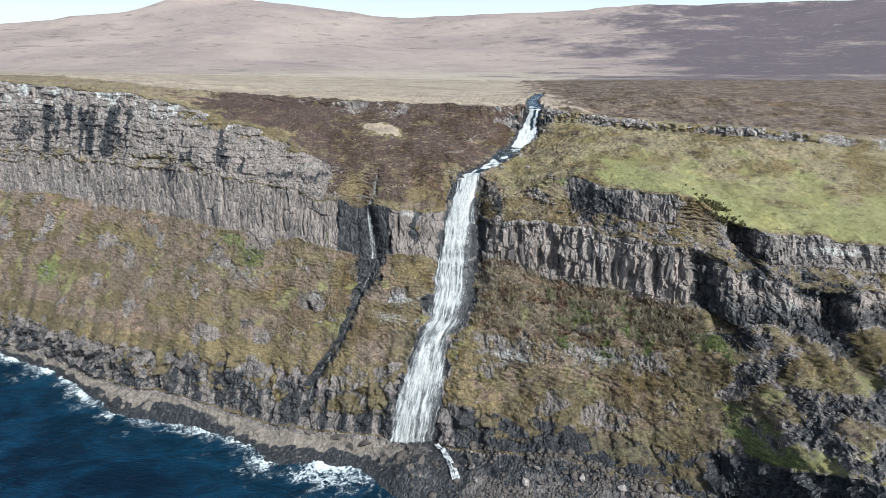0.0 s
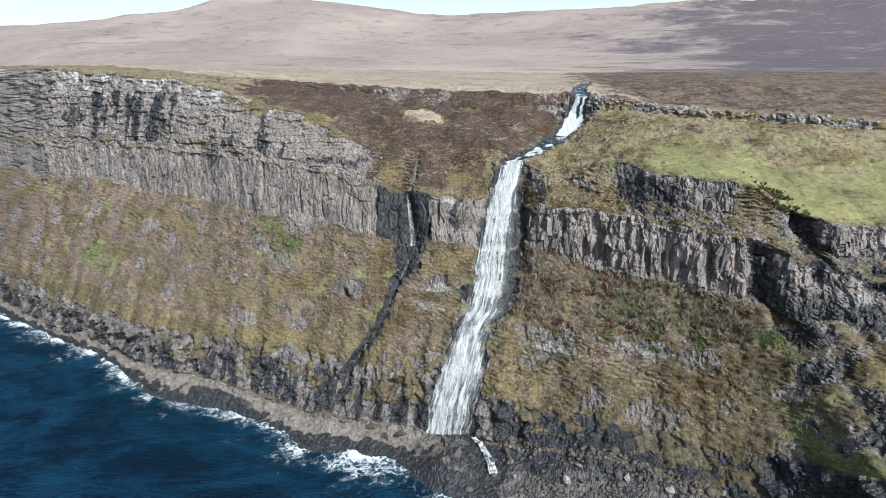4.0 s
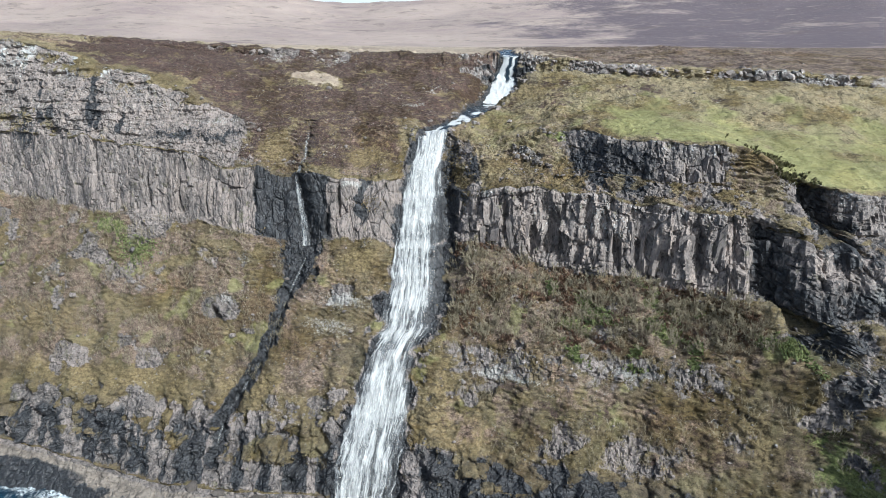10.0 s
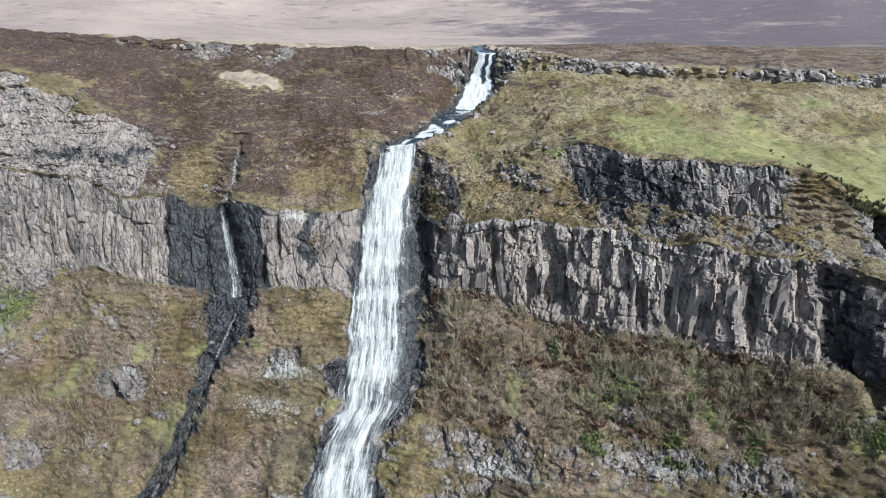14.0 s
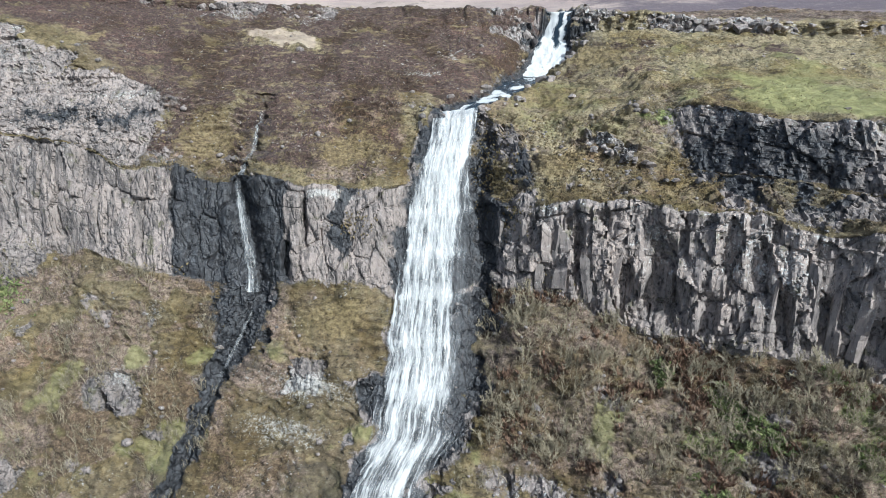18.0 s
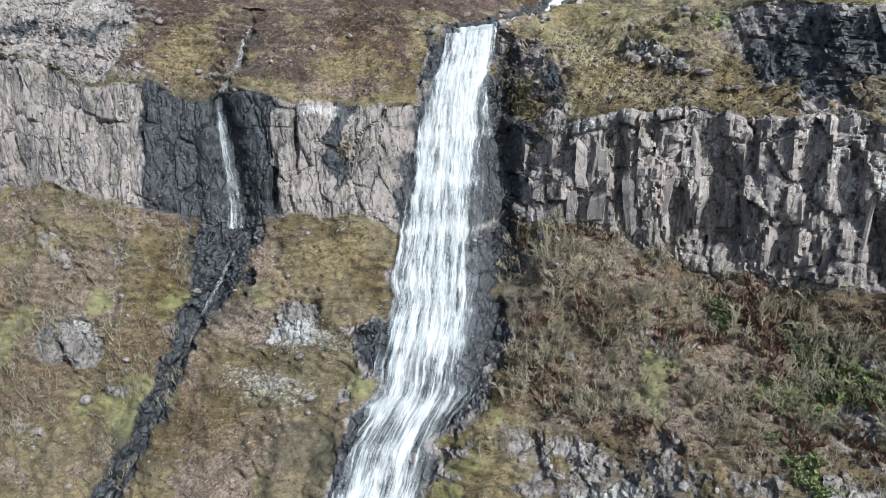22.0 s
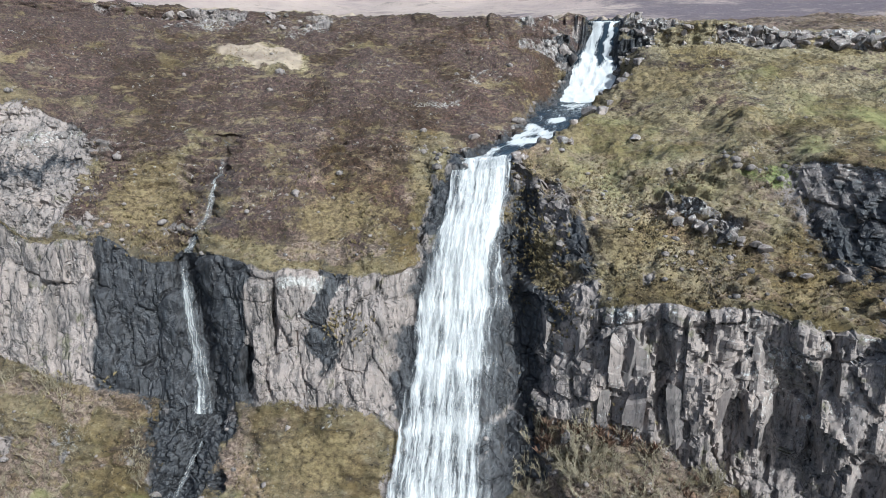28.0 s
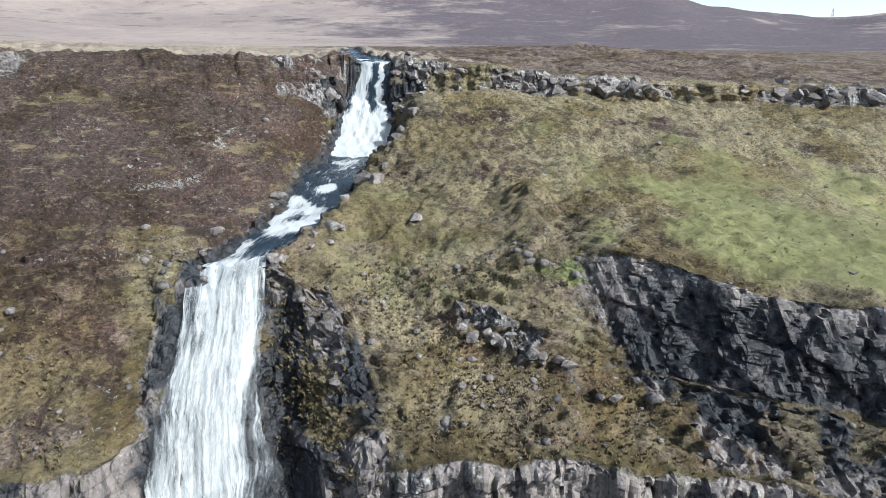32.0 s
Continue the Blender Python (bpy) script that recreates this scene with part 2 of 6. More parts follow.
def rock_colour(p, lichen, warm):
    """Weathered basalt: mauve-grey faces, dark joints, streaks, pale lichen."""
    streak = p.noise(1.0, 5, 0.65, p.stretched((0.9, 0.9, 0.16)))
    broad = p.noise(0.11, 5, 0.65)
    fine = p.noise(2.3, 7, 0.72, p.stretched((1.0, 1.0, 0.4)))
    bend = p.node("ShaderNodeTexNoise", Vector=p.place, Scale=0.35, Detail=4.0, Roughness=0.6).outputs["Color"]
    shifted = p.node("ShaderNodeVectorMath")
    shifted.operation = "MULTIPLY_ADD"
    p.put(shifted.inputs[0], bend)
    shifted.inputs[1].default_value = (2.6, 2.6, 2.6)
    p.put(shifted.inputs[2], p.place)
    joint = p.cells(0.55, p.stretched((1.0, 1.0, 0.25), shifted.outputs[0]), "DISTANCE_TO_EDGE")
    c = p.mix(p.range(broad, 0.34, 0.64), (0.062, 0.056, 0.054), (0.252, 0.21, 0.19))
    c = p.mix(p.range(streak, 0.4, 0.66), c, (0.2, 0.17, 0.154))
    c = p.mix(p.math("MULTIPLY", warm, p.range(p.noise(0.5, 5, 0.7, p.stretched((1, 1, 0.3))), 0.33, 0.66, 0.1, 0.9)), c, (0.32, 0.258, 0.222))
    c = p.mix(p.math("MULTIPLY", p.range(fine, 0.54, 0.72), 0.6), c, (0.31, 0.275, 0.25))
    c = p.mix(p.math("MULTIPLY", p.range(fine, 0.49, 0.34), 0.88), c, (0.017, 0.016, 0.0165))
    stain = p.noise(1.3, 6, 0.7, p.stretched((0.8, 0.8, 0.09)))
    c = p.mix(p.math("MULTIPLY", p.range(stain, 0.52, 0.66), 0.72), c, (0.045, 0.041, 0.04))
    c = p.mix(p.math("MULTIPLY", p.range(joint, 0.03, 0.0), p.range(p.noise(0.3, 3, 0.6), 0.42, 0.62, 0.0, 0.75)), c, (0.012, 0.012, 0.012))
    speck = p.range(p.math("ADD", p.noise(3.6, 6, 0.78), p.math("ADD", p.math("MULTIPLY", p.math("SUBTRACT", lichen, 0.45), 0.22), p.math("MULTIPLY", p.math("SUBTRACT", p.noise(0.35, 4, 0.65), 0.5), 0.35))), 0.6, 0.68)
    c = p.mix(p.math("MULTIPLY", speck, 0.8), c, (0.5, 0.48, 0.45))
    spots = p.math("ADD", p.noise(1.1, 8, 0.8), p.math("MULTIPLY", p.math("SUBTRACT", lichen, 0.5), 0.36))
    c = p.mix(p.math("MULTIPLY", p.range(spots, 0.585, 0.65), 0.9), c, (0.46, 0.45, 0.425))
    moss = p.math("MULTIPLY", p.range(p.noise(0.4, 6, 0.7), 0.58, 0.68), 0.6)
    return p.mix(moss, c, (0.09, 0.085, 0.04)), fine, joint


def ground_material():
    p = Paint("coast ground")
    rock, green, heather, wet_shaded = p.attribute("cover")
    bracken, shore, lichen, straw = p.attribute("tint")
    ochre, pale, stain_shade, fresh = p.attribute("marks")
    n_fine, n_mid, n_broad = p.noise(3.2, 7, 0.75), p.noise(0.55, 6, 0.7), p.noise(0.07, 5, 0.65)
    split = p.node("ShaderNodeSeparateXYZ", Vector=p.place)
    softened = p.range(split.outputs["X"], -28.0, -75.0, 1.0, 0.35)  # contrast fades along the long slope: haze put into the turf's colour
    tuft = p.noise(1.7, 7, 0.75, p.stretched((1.0, 1.0, 1.6)))
    # dry grass, from olive to straw
    grass = p.mix(p.range(n_mid, 0.35, 0.66), (0.09, 0.067, 0.033), (0.195, 0.146, 0.074))
    grass = p.mix(p.math("MULTIPLY", p.range(n_broad, 0.45, 0.57), 0.7), grass, (0.118, 0.085, 0.054))
    grass = p.mix(p.math("MULTIPLY", p.range(p.noise(0.09, 6, 0.7, p.stretched((1.3, 1.3, 0.7))), 0.53, 0.63), 0.5), grass, (0.12, 0.108, 0.05))
    grass = p.mix(p.math("MULTIPLY", p.range(p.noise(0.2, 5, 0.7), 0.5, 0.62), 0.7), grass, (0.096, 0.077, 0.036))
    grass = p.mix(p.math("MULTIPLY", straw, p.range(n_fine, 0.38, 0.62)), grass, (0.335, 0.275, 0.165))
    # rust is kept light so that its colour carries the left slope's haze
    rust = p.mix(p.range(n_fine, 0.4, 0.62), (0.11, 0.074, 0.054), (0.27, 0.2, 0.155))
    grass = p.mix(p.range(p.math("ADD", bracken, p.math("MULTIPLY", p.math("SUBTRACT", p.noise(0.25, 9, 0.8), 0.5), 2.4)), 0.3, 0.65), grass, rust)
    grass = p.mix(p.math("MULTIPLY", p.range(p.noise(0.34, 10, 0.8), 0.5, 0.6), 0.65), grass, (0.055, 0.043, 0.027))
    grass = p.mix(p.math("MULTIPLY", p.range(p.noise(0.46, 10, 0.82), 0.55, 0.64), 0.48), grass, (0.25, 0.215, 0.145))
    lush = p.mix(p.range(n_mid, 0.3, 0.7), (0.178, 0.17, 0.066), (0.285, 0.266, 0.118))
    grass = p.mix(p.math("MULTIPLY", green, p.range(p.math("ADD", green, p.math("MULTIPLY", p.math("SUBTRACT", p.noise(0.2, 9, 0.75), 0.5), 2.0)), 0.2, 0.75)), grass, lush)
    ling = p.mix(p.range(n_fine, 0.36, 0.66), (0.026, 0.017, 0.015), (0.112, 0.07, 0.058))
    ling = p.mix(p.math("MULTIPLY", p.range(p.noise(0.3, 6, 0.75), 0.56, 0.68), 0.8), ling, (0.16, 0.13, 0.09))
    grass = p.mix(p.range(p.math("ADD", heather, p.math("MULTIPLY", p.math("SUBTRACT", p.noise(0.22, 9, 0.8), 0.5), 2.6)), 0.32, 0.62), grass, ling)
    lawn = p.math("MULTIPLY", p.range(green, 0.25, 0.95, 1.0, 0.3), softened)
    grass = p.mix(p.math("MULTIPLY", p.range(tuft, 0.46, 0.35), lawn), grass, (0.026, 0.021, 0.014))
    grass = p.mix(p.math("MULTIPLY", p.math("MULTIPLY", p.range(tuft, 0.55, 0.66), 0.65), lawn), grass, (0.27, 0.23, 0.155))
    moss = p.math("MULTIPLY", p.range(p.noise(0.075, 9, 0.68), 0.49, 0.57), p.math("MULTIPLY", lawn, 0.9))
    grass = p.mix(moss, grass, (0.62, 0.57, 0.42), "MULTIPLY")
    bleached = p.math("MULTIPLY", p.range(p.noise(0.06, 9, 0.7, p.stretched((1.0, 1.0, 1.5))), 0.54, 0.62), 0.9)
    grass = p.mix(bleached, grass, (1.3, 1.24, 1.2), "MULTIPLY")
    # streaks along the terraces, gold patches, fresh green
    streak = p.noise(0.75, 8, 0.72, p.stretched((0.38, 0.38, 1.7)))
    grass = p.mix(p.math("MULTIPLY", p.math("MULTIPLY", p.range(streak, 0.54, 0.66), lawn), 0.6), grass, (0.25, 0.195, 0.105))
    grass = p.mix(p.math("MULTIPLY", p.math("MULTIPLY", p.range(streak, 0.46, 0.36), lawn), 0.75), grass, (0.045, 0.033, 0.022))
    gold = p.mix(p.range(tuft, 0.36, 0.62), (0.075, 0.052, 0.026), (0.25, 0.19, 0.095))
    grass = p.mix(p.range(p.math("ADD", ochre, p.math("MULTIPLY", p.math("SUBTRACT", p.noise(0.5, 9, 0.8), 0.5), 2.2)), 0.4, 0.75, 0.0, 0.75), grass, gold)
    sprout = p.mix(p.range(tuft, 0.36, 0.62), (0.05, 0.06, 0.02), (0.21, 0.24, 0.075))
    grass = p.mix(p.range(p.math("ADD", fresh, p.math("MULTIPLY", p.math("SUBTRACT", p.noise(0.6, 9, 0.8), 0.5), 2.2)), 0.4, 0.75, 0.0, 0.8), grass, sprout)
    plain = p.mix(p.range(p.noise(0.1, 8, 0.75, p.stretched((0.5, 1.6, 1.0))), 0.38, 0.62), (0.24, 0.185, 0.14), (0.38, 0.305, 0.225))
    grass = p.mix(p.range(straw, 1.15, 1.7), grass, plain)
    spots = p.range(p.noise(0.5, 7, 0.7, p.stretched((0.6, 1.3, 1.0))), 0.585, 0.65)
    grass = p.mix(p.math("MULTIPLY", p.math("MULTIPLY", spots, p.range(green, 0.4, 0.8)), 0.75), grass, (0.062, 0.06, 0.027))
    # pale stones that show through the turf
    shown = p.math("MULTIPLY", p.range(p.noise(1.3, 7, 0.8), 0.585, 0.65), p.range(p.noise(0.12, 5, 0.7), 0.48, 0.58))
    stone, fine, joint = rock_colour(p, lichen, straw)
    grass = p.mix(p.math("MULTIPLY", shown, p.range(green, 0.4, 0.8, 0.85, 0.0)), grass, (0.4, 0.385, 0.36))
    tan = p.mix(p.range(p.noise(0.5, 6, 0.7, p.stretched((0.6, 0.6, 2.0))), 0.3, 0.7), (0.125, 0.102, 0.084), (0.255, 0.214, 0.176))
    stone = p.mix(p.range(p.math("ADD", shore, p.math("MULTIPLY", p.math("SUBTRACT", n_mid, 0.5), 0.9)), 0.4, 0.65), stone, tan)
    edge = p.math("ADD", rock, p.math("MULTIPLY", p.math("SUBTRACT", p.noise(0.42, 10, 0.82), 0.5), 2.3))
    on_rock = p.range(edge, 0.45, 0.57)
    c = p.mix(on_rock, grass, stone)
    crust = p.range(p.math("ADD", pale, p.math("MULTIPLY", p.math("SUBTRACT", p.noise(2.6, 9, 0.85), 0.5), 3.2)), 0.58, 0.9, 0.0, 0.7)
    c = p.mix(crust, c, p.mix(p.range(n_fine, 0.35, 0.65), (0.3, 0.28, 0.25), (0.52, 0.5, 0.465)))
    # dark wet film; the shade of recesses is painted with the same mask
    wet_shaded = p.math("MAXIMUM", wet_shaded, p.range(p.math("ADD", stain_shade, p.math("MULTIPLY", p.math("SUBTRACT", p.noise(0.6, 8, 0.75, p.stretched((1.0, 1.0, 0.45))), 0.5), 1.5)), 0.22, 0.78))
    soak_shade = p.math("MULTIPLY", p.range(p.math("ADD", wet_shaded, p.math("MULTIPLY", p.math("SUBTRACT", n_mid, 0.5), 0.9)), 0.33, 0.7), p.range(on_rock, 0.0, 1.0, 0.3, 1.0))
    c = p.mix(p.math("MULTIPLY", soak_shade, 0.93), c, p.mix(p.range(fine, 0.35, 0.7), (0.007, 0.0075, 0.009), (0.045, 0.047, 0.052)))
    rough = p.range(soak_shade, 0.0, 1.0, 0.94, 0.4)
    h = p.math("ADD", p.math("MULTIPLY", n_fine, p.range(on_rock, 0, 1, 0.5, 0.12)), p.math("MULTIPLY", p.cells(1.5, p.stretched((1.0, 1.0, 0.35))), 0.28))
    h = p.math("ADD", h, p.math("MULTIPLY", fine, p.range(on_rock, 0, 1, 0.0, 0.45)))
    h = p.math("ADD", h, p.math("MULTIPLY", p.math("MULTIPLY", p.range(joint, 0.0, 0.12), on_rock), 0.4))
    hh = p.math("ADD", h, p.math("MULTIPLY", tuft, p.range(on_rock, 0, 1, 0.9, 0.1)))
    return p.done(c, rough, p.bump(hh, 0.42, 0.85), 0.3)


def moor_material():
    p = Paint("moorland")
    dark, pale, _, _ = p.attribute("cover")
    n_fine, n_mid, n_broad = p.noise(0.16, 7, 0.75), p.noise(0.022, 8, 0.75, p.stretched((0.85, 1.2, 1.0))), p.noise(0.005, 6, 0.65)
    # moor browns lifted to pale mauve, with the haze of distance in the colour
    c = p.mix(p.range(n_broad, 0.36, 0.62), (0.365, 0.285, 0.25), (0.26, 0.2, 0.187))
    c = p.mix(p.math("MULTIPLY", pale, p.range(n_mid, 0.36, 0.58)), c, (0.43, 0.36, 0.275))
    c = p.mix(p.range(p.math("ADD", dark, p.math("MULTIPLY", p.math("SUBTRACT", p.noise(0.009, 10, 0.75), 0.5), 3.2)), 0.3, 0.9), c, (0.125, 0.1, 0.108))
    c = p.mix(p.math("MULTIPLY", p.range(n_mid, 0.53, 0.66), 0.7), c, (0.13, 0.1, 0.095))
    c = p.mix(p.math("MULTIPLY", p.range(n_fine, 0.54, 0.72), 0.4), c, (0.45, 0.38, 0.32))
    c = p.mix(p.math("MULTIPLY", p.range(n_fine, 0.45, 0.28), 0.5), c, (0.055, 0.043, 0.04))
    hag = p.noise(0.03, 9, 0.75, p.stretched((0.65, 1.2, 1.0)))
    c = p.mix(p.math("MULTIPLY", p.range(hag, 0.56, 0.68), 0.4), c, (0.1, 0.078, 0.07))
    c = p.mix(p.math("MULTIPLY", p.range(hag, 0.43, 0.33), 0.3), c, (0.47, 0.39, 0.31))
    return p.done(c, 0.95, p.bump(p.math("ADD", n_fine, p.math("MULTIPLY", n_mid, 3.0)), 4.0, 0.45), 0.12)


def sea_material():
    p = Paint("sea water")
    foam, shallow, _, _ = p.attribute("cover")
    broad = p.noise(0.06, 10, 0.78, p.stretched((0.7, 1.1, 1)), 0.6)
    c = p.mix(p.range(broad, 0.4, 0.62), (0.001, 0.007, 0.02), (0.006, 0.034, 0.072))
    c = p.mix(p.math("MULTIPLY", shallow, 0.4), c, (0.006, 0.036, 0.056))
    lace = p.cells(0.8, p.stretched((1, 1, 1)), "DISTANCE_TO_EDGE")
    net = p.math("ADD", p.math("MULTIPLY", p.range(lace, 0.3, 0.0), 0.35), p.range(p.noise(0.8, 9, 0.8, warp=1.0), 0.42, 0.62))
    patch = p.math("ADD", foam, p.math("MULTIPLY", p.math("SUBTRACT", p.noise(0.2, 6, 0.7, warp=1.2), 0.5), 1.5))
    white = p.math("MULTIPLY", p.range(patch, 0.26, 0.7), p.range(p.math("ADD", net, p.range(patch, 0.5, 1.1)), 0.35, 1.1))
    cap = p.math("MULTIPLY", p.range(p.noise(0.17, 7, 0.75, p.stretched((0.45, 1.2, 1))), 0.69, 0.76), 0.5)
    white = p.math("MAXIMUM", white, cap)
    c = p.mix(white, c, (0.78, 0.82, 0.83))
    ripples = p.math("ADD", p.noise(0.9, 6, 0.65, p.stretched((0.6, 1.3, 1.0))), p.math("MULTIPLY", white, 0.5))
    return p.done(c, p.range(white, 0, 1, 0.3, 0.8), p.bump(ripples, 0.9, 0.8), 0.14)


def fall_material(name, cover, gaps):
    """Falling water: white aerated strands and veils over a dark wet film."""
    p = Paint(name)
    across, down, edge, density = p.attribute("flow")

    def plane(u, v):
        n = p.tree.nodes.new("ShaderNodeCombineXYZ")
        p.put(n.inputs[0], u)
        p.put(n.inputs[1], v)
        return n.outputs[0]

    sway = p.noise(0.4, 4, 0.7, plane(across, p.math("MULTIPLY", down, 0.7)))
    bent = p.math("ADD", across, p.math("MULTIPLY", p.math("SUBTRACT", sway, 0.5), 0.9))
    strands = p.noise(1.2, 6, 0.7, plane(bent, p.math("MULTIPLY", down, 0.075)), 0.3)
    thin = p.noise(4.2, 7, 0.75, plane(bent, p.math("MULTIPLY", down, 0.05)), 0.2)
    puffs = p.noise(0.9, 8, 0.78, p.stretched((1.0, 1.0, 0.55)))
    steps = p.noise(0.42, 4, 0.65, plane(p.math("MULTIPLY", across, 0.55), down))
    body = p.math("ADD", p.math("MULTIPLY", p.math("SUBTRACT", strands, 0.5), 1.9), p.math("MULTIPLY", p.math("SUBTRACT", thin, 0.5), 1.2))
    body = p.math("ADD", body, p.math("MULTIPLY", p.math("SUBTRACT", puffs, 0.5), 0.7))
    body = p.math("ADD", body, p.math("MULTIPLY", p.math("SUBTRACT", steps, 0.5), 0.35))
    body = p.math("ADD", body, p.math("SUBTRACT", density, p.math("MULTIPLY", edge, 0.28)))
    fac = p.range(body, gaps - 0.05, gaps + 0.7)
    c = p.mix(p.range(body, gaps, 1.25), (0.3, 0.3, 0.3), (0.62, 0.602, 0.57))
    p.done(c, 0.65, p.bump(p.math("ADD", strands, p.math("MULTIPLY", puffs, 0.5)), 0.4, 0.6), 0.2)
    p.put(p.bsdf.inputs["Alpha"], p.math("MULTIPLY", fac, cover))
    return p.mat


def burn_material():
    p = Paint("burn water")
    across, down, edge, density = p.attribute("flow")
    n = p.tree.nodes.new("ShaderNodeCombineXYZ")
    p.put(n.inputs[0], across)
    p.put(n.inputs[1], p.math("MULTIPLY", down, 0.16))
    v = n.outputs[0]
    strands = p.noise(2.8, 9, 0.8, v, 0.6)
    white = p.range(p.math("ADD", strands, p.math("MULTIPLY", p.math("SUBTRACT", density, 0.5), 0.62)), 0.43, 0.68)
    c = p.mix(white, p.mix(strands, (0.012, 0.018, 0.025), (0.035, 0.052, 0.07)), (0.56, 0.55, 0.53))
    return p.done(c, p.range(white, 0, 1, 0.14, 0.6), p.bump(strands, 0.25, 0.7), 0.4)


def stone_material(name, pale, weed=0.0):
    p = Paint(name)
    c, fine, joint = rock_colour(p, p.math("ADD", p.math("MULTIPLY", p.random(), 0.35), pale), p.math("MULTIPLY", p.random(), 0.9))
    c = p.mix(p.math("MULTIPLY", p.range(p.random(), 0.4, 1.0), 0.45), c, (0.25, 0.202, 0.178))
    c = p.mix(p.math("MULTIPLY", p.range(p.random(), 0.3, 0.0), 0.4), c, (0.045, 0.043, 0.044))
    c = p.mix(weed, c, p.mix(p.noise(0.3, 5, 0.7), (0.015, 0.013, 0.012), (0.07, 0.058, 0.045)))
    return p.done(c, 0.88, p.bump(p.math("ADD", fine, p.math("MULTIPLY", p.cells(1.6, p.stretched((1.0, 1.0, 0.4))), 0.5)), 0.16, 0.7), 0.3)


def plain_material(name, dark, light, scale=4.0, rough=0.9):
    p = Paint(name)
    c = p.mix(p.range(p.noise(scale, 4, 0.7), 0.3, 0.7), dark, light)
    island = p.node("ShaderNodeNewGeometry").outputs["Random Per Island"]
    c = p.mix(p.range(island, 0.0, 1.0, 0.0, 0.4), c, tuple(0.5 * q for q in dark))
    return p.done(c, rough, None, 0.2)


GROUND, MOOR, SEA = ground_material(), moor_material(), sea_material()
FALL_BODY, FALL_STRANDS, BURN_WATER = fall_material("fall water", 0.97, 0.2), fall_material("fall spray veil", 0.8, 0.5), burn_material()
TWIG = plain_material("bare twigs", (0.17, 0.14, 0.09), (0.39, 0.33, 0.232), 0.5)
BRACKEN = plain_material("dead bracken", (0.14, 0.08, 0.052), (0.24, 0.155, 0.105), 1.0)
TUSSOCK = plain_material("dry tussock grass", (0.13, 0.096, 0.052), (0.25, 0.19, 0.11), 0.35)
CLUMP = plain_material("ochre grass clumps", (0.15, 0.112, 0.055), (0.28, 0.218, 0.115), 0.5)
LEAF = plain_material("green leaves", (0.13, 0.15, 0.06), (0.25, 0.27, 0.11), 0.6)
GORSE = plain_material("dark gorse", (0.07, 0.066, 0.03), (0.15, 0.132, 0.062), 0.8)
STEEL = plain_material("galvanised steel", (0.3, 0.3, 0.31), (0.4, 0.4, 0.41), 2.0, 0.5)
BASALT, BOULDER, SHORE_STONE = stone_material("basalt columns", 0.28), stone_material("lichened boulder", 0.36), stone_material("beach boulder", 0.1, 0.72)

# ---- the plan of the coast: lines of the strata, bottom to top, as (x, y, z) ----
def stratum(*points):
    return np.array(points, float)


SEABED = stratum((-700, 520, -5), (-200, 220, -5), (-104, 160, -5), (-47, 134, -5), (-22, 130, -5), (60, 85, -5), (84, 62, -5), (200, 35, -5), (700, -20, -5))
WATERLINE = stratum((-700, 535, 0), (-200, 232, 0), (-163, 211, 0), (-139, 199, 0), (-104, 171, 0), (-77, 165, 0), (-58, 155, 0), (-47.5, 145, 0), (-35, 146, 0), (-22, 142, 0), (-8, 131, 0), (20, 117, 0), (60, 100, 0), (71, 95, 0), (84, 77, 0), (110, 65, 0), (200, 50, 0), (700, 0, 0))
SHELF = stratum((-700, 540, 3), (-200, 236, 3), (-168, 215, 3), (-136, 200, 4), (-124, 193, 3), (-111, 185, 3.5), (-87, 175, 5), (-66, 166, 4.5), (-48, 159, 3), (-30, 154, 4.5), (-15, 151, 5), (0, 147, 5.5), (8, 143, 6), (17, 139, 8.5), (31, 133, 11), (45, 126, 10), (60, 119, 8), (69, 113, 7), (83, 91, 6), (110, 79, 5), (200, 62, 5), (700, 10, 5))
LOW_CLIFF_TOP = stratum((-700, 548, 15), (-200, 240, 15), (-172, 222, 14.5), (-129, 196, 15.5), (-110, 187, 16), (-88, 180, 16.5), (-68, 174, 19), (-53, 170, 18.5), (-38, 165, 16.5), (-24, 161, 17), (-8, 156, 17), (7, 150, 13.5), (18, 147, 14), (32, 141, 15.5), (45, 136, 14), (60, 128, 14), (69, 123, 20), (83, 101, 29), (110, 90, 31), (200, 76, 32), (700, 20, 32))
MID_SLOPE = stratum((-700, 570, 36), (-200, 253, 36), (-125, 214, 37), (-77, 189, 35), (-42, 179.5, 35), (-29, 177, 34.5), (-10, 171, 33), (2, 166, 31), (10, 163, 30.5), (25, 154, 32), (38, 150, 33), (55, 144, 34.5), (69, 136, 38), (76, 131, 38), (88, 115, 38.5), (110, 107, 38), (200, 90, 38), (700, 30, 38))
BAND_FOOT = stratum((-700, 590, 54), (-192, 262, 54), (-157, 246, 56), (-127, 230, 54), (-99, 216, 54), (-74, 202, 53), (-53, 194, 52), (-35, 188, 50), (-24, 186, 47.5), (-15, 183, 49), (-1, 181, 48), (13, 179, 49), (20, 177, 48), (29, 172, 47), (35, 168, 46), (49, 158, 46), (61, 149, 47), (73, 142, 44), (84, 138, 45), (100, 132, 46), (200, 112, 46), (700, 42, 46))
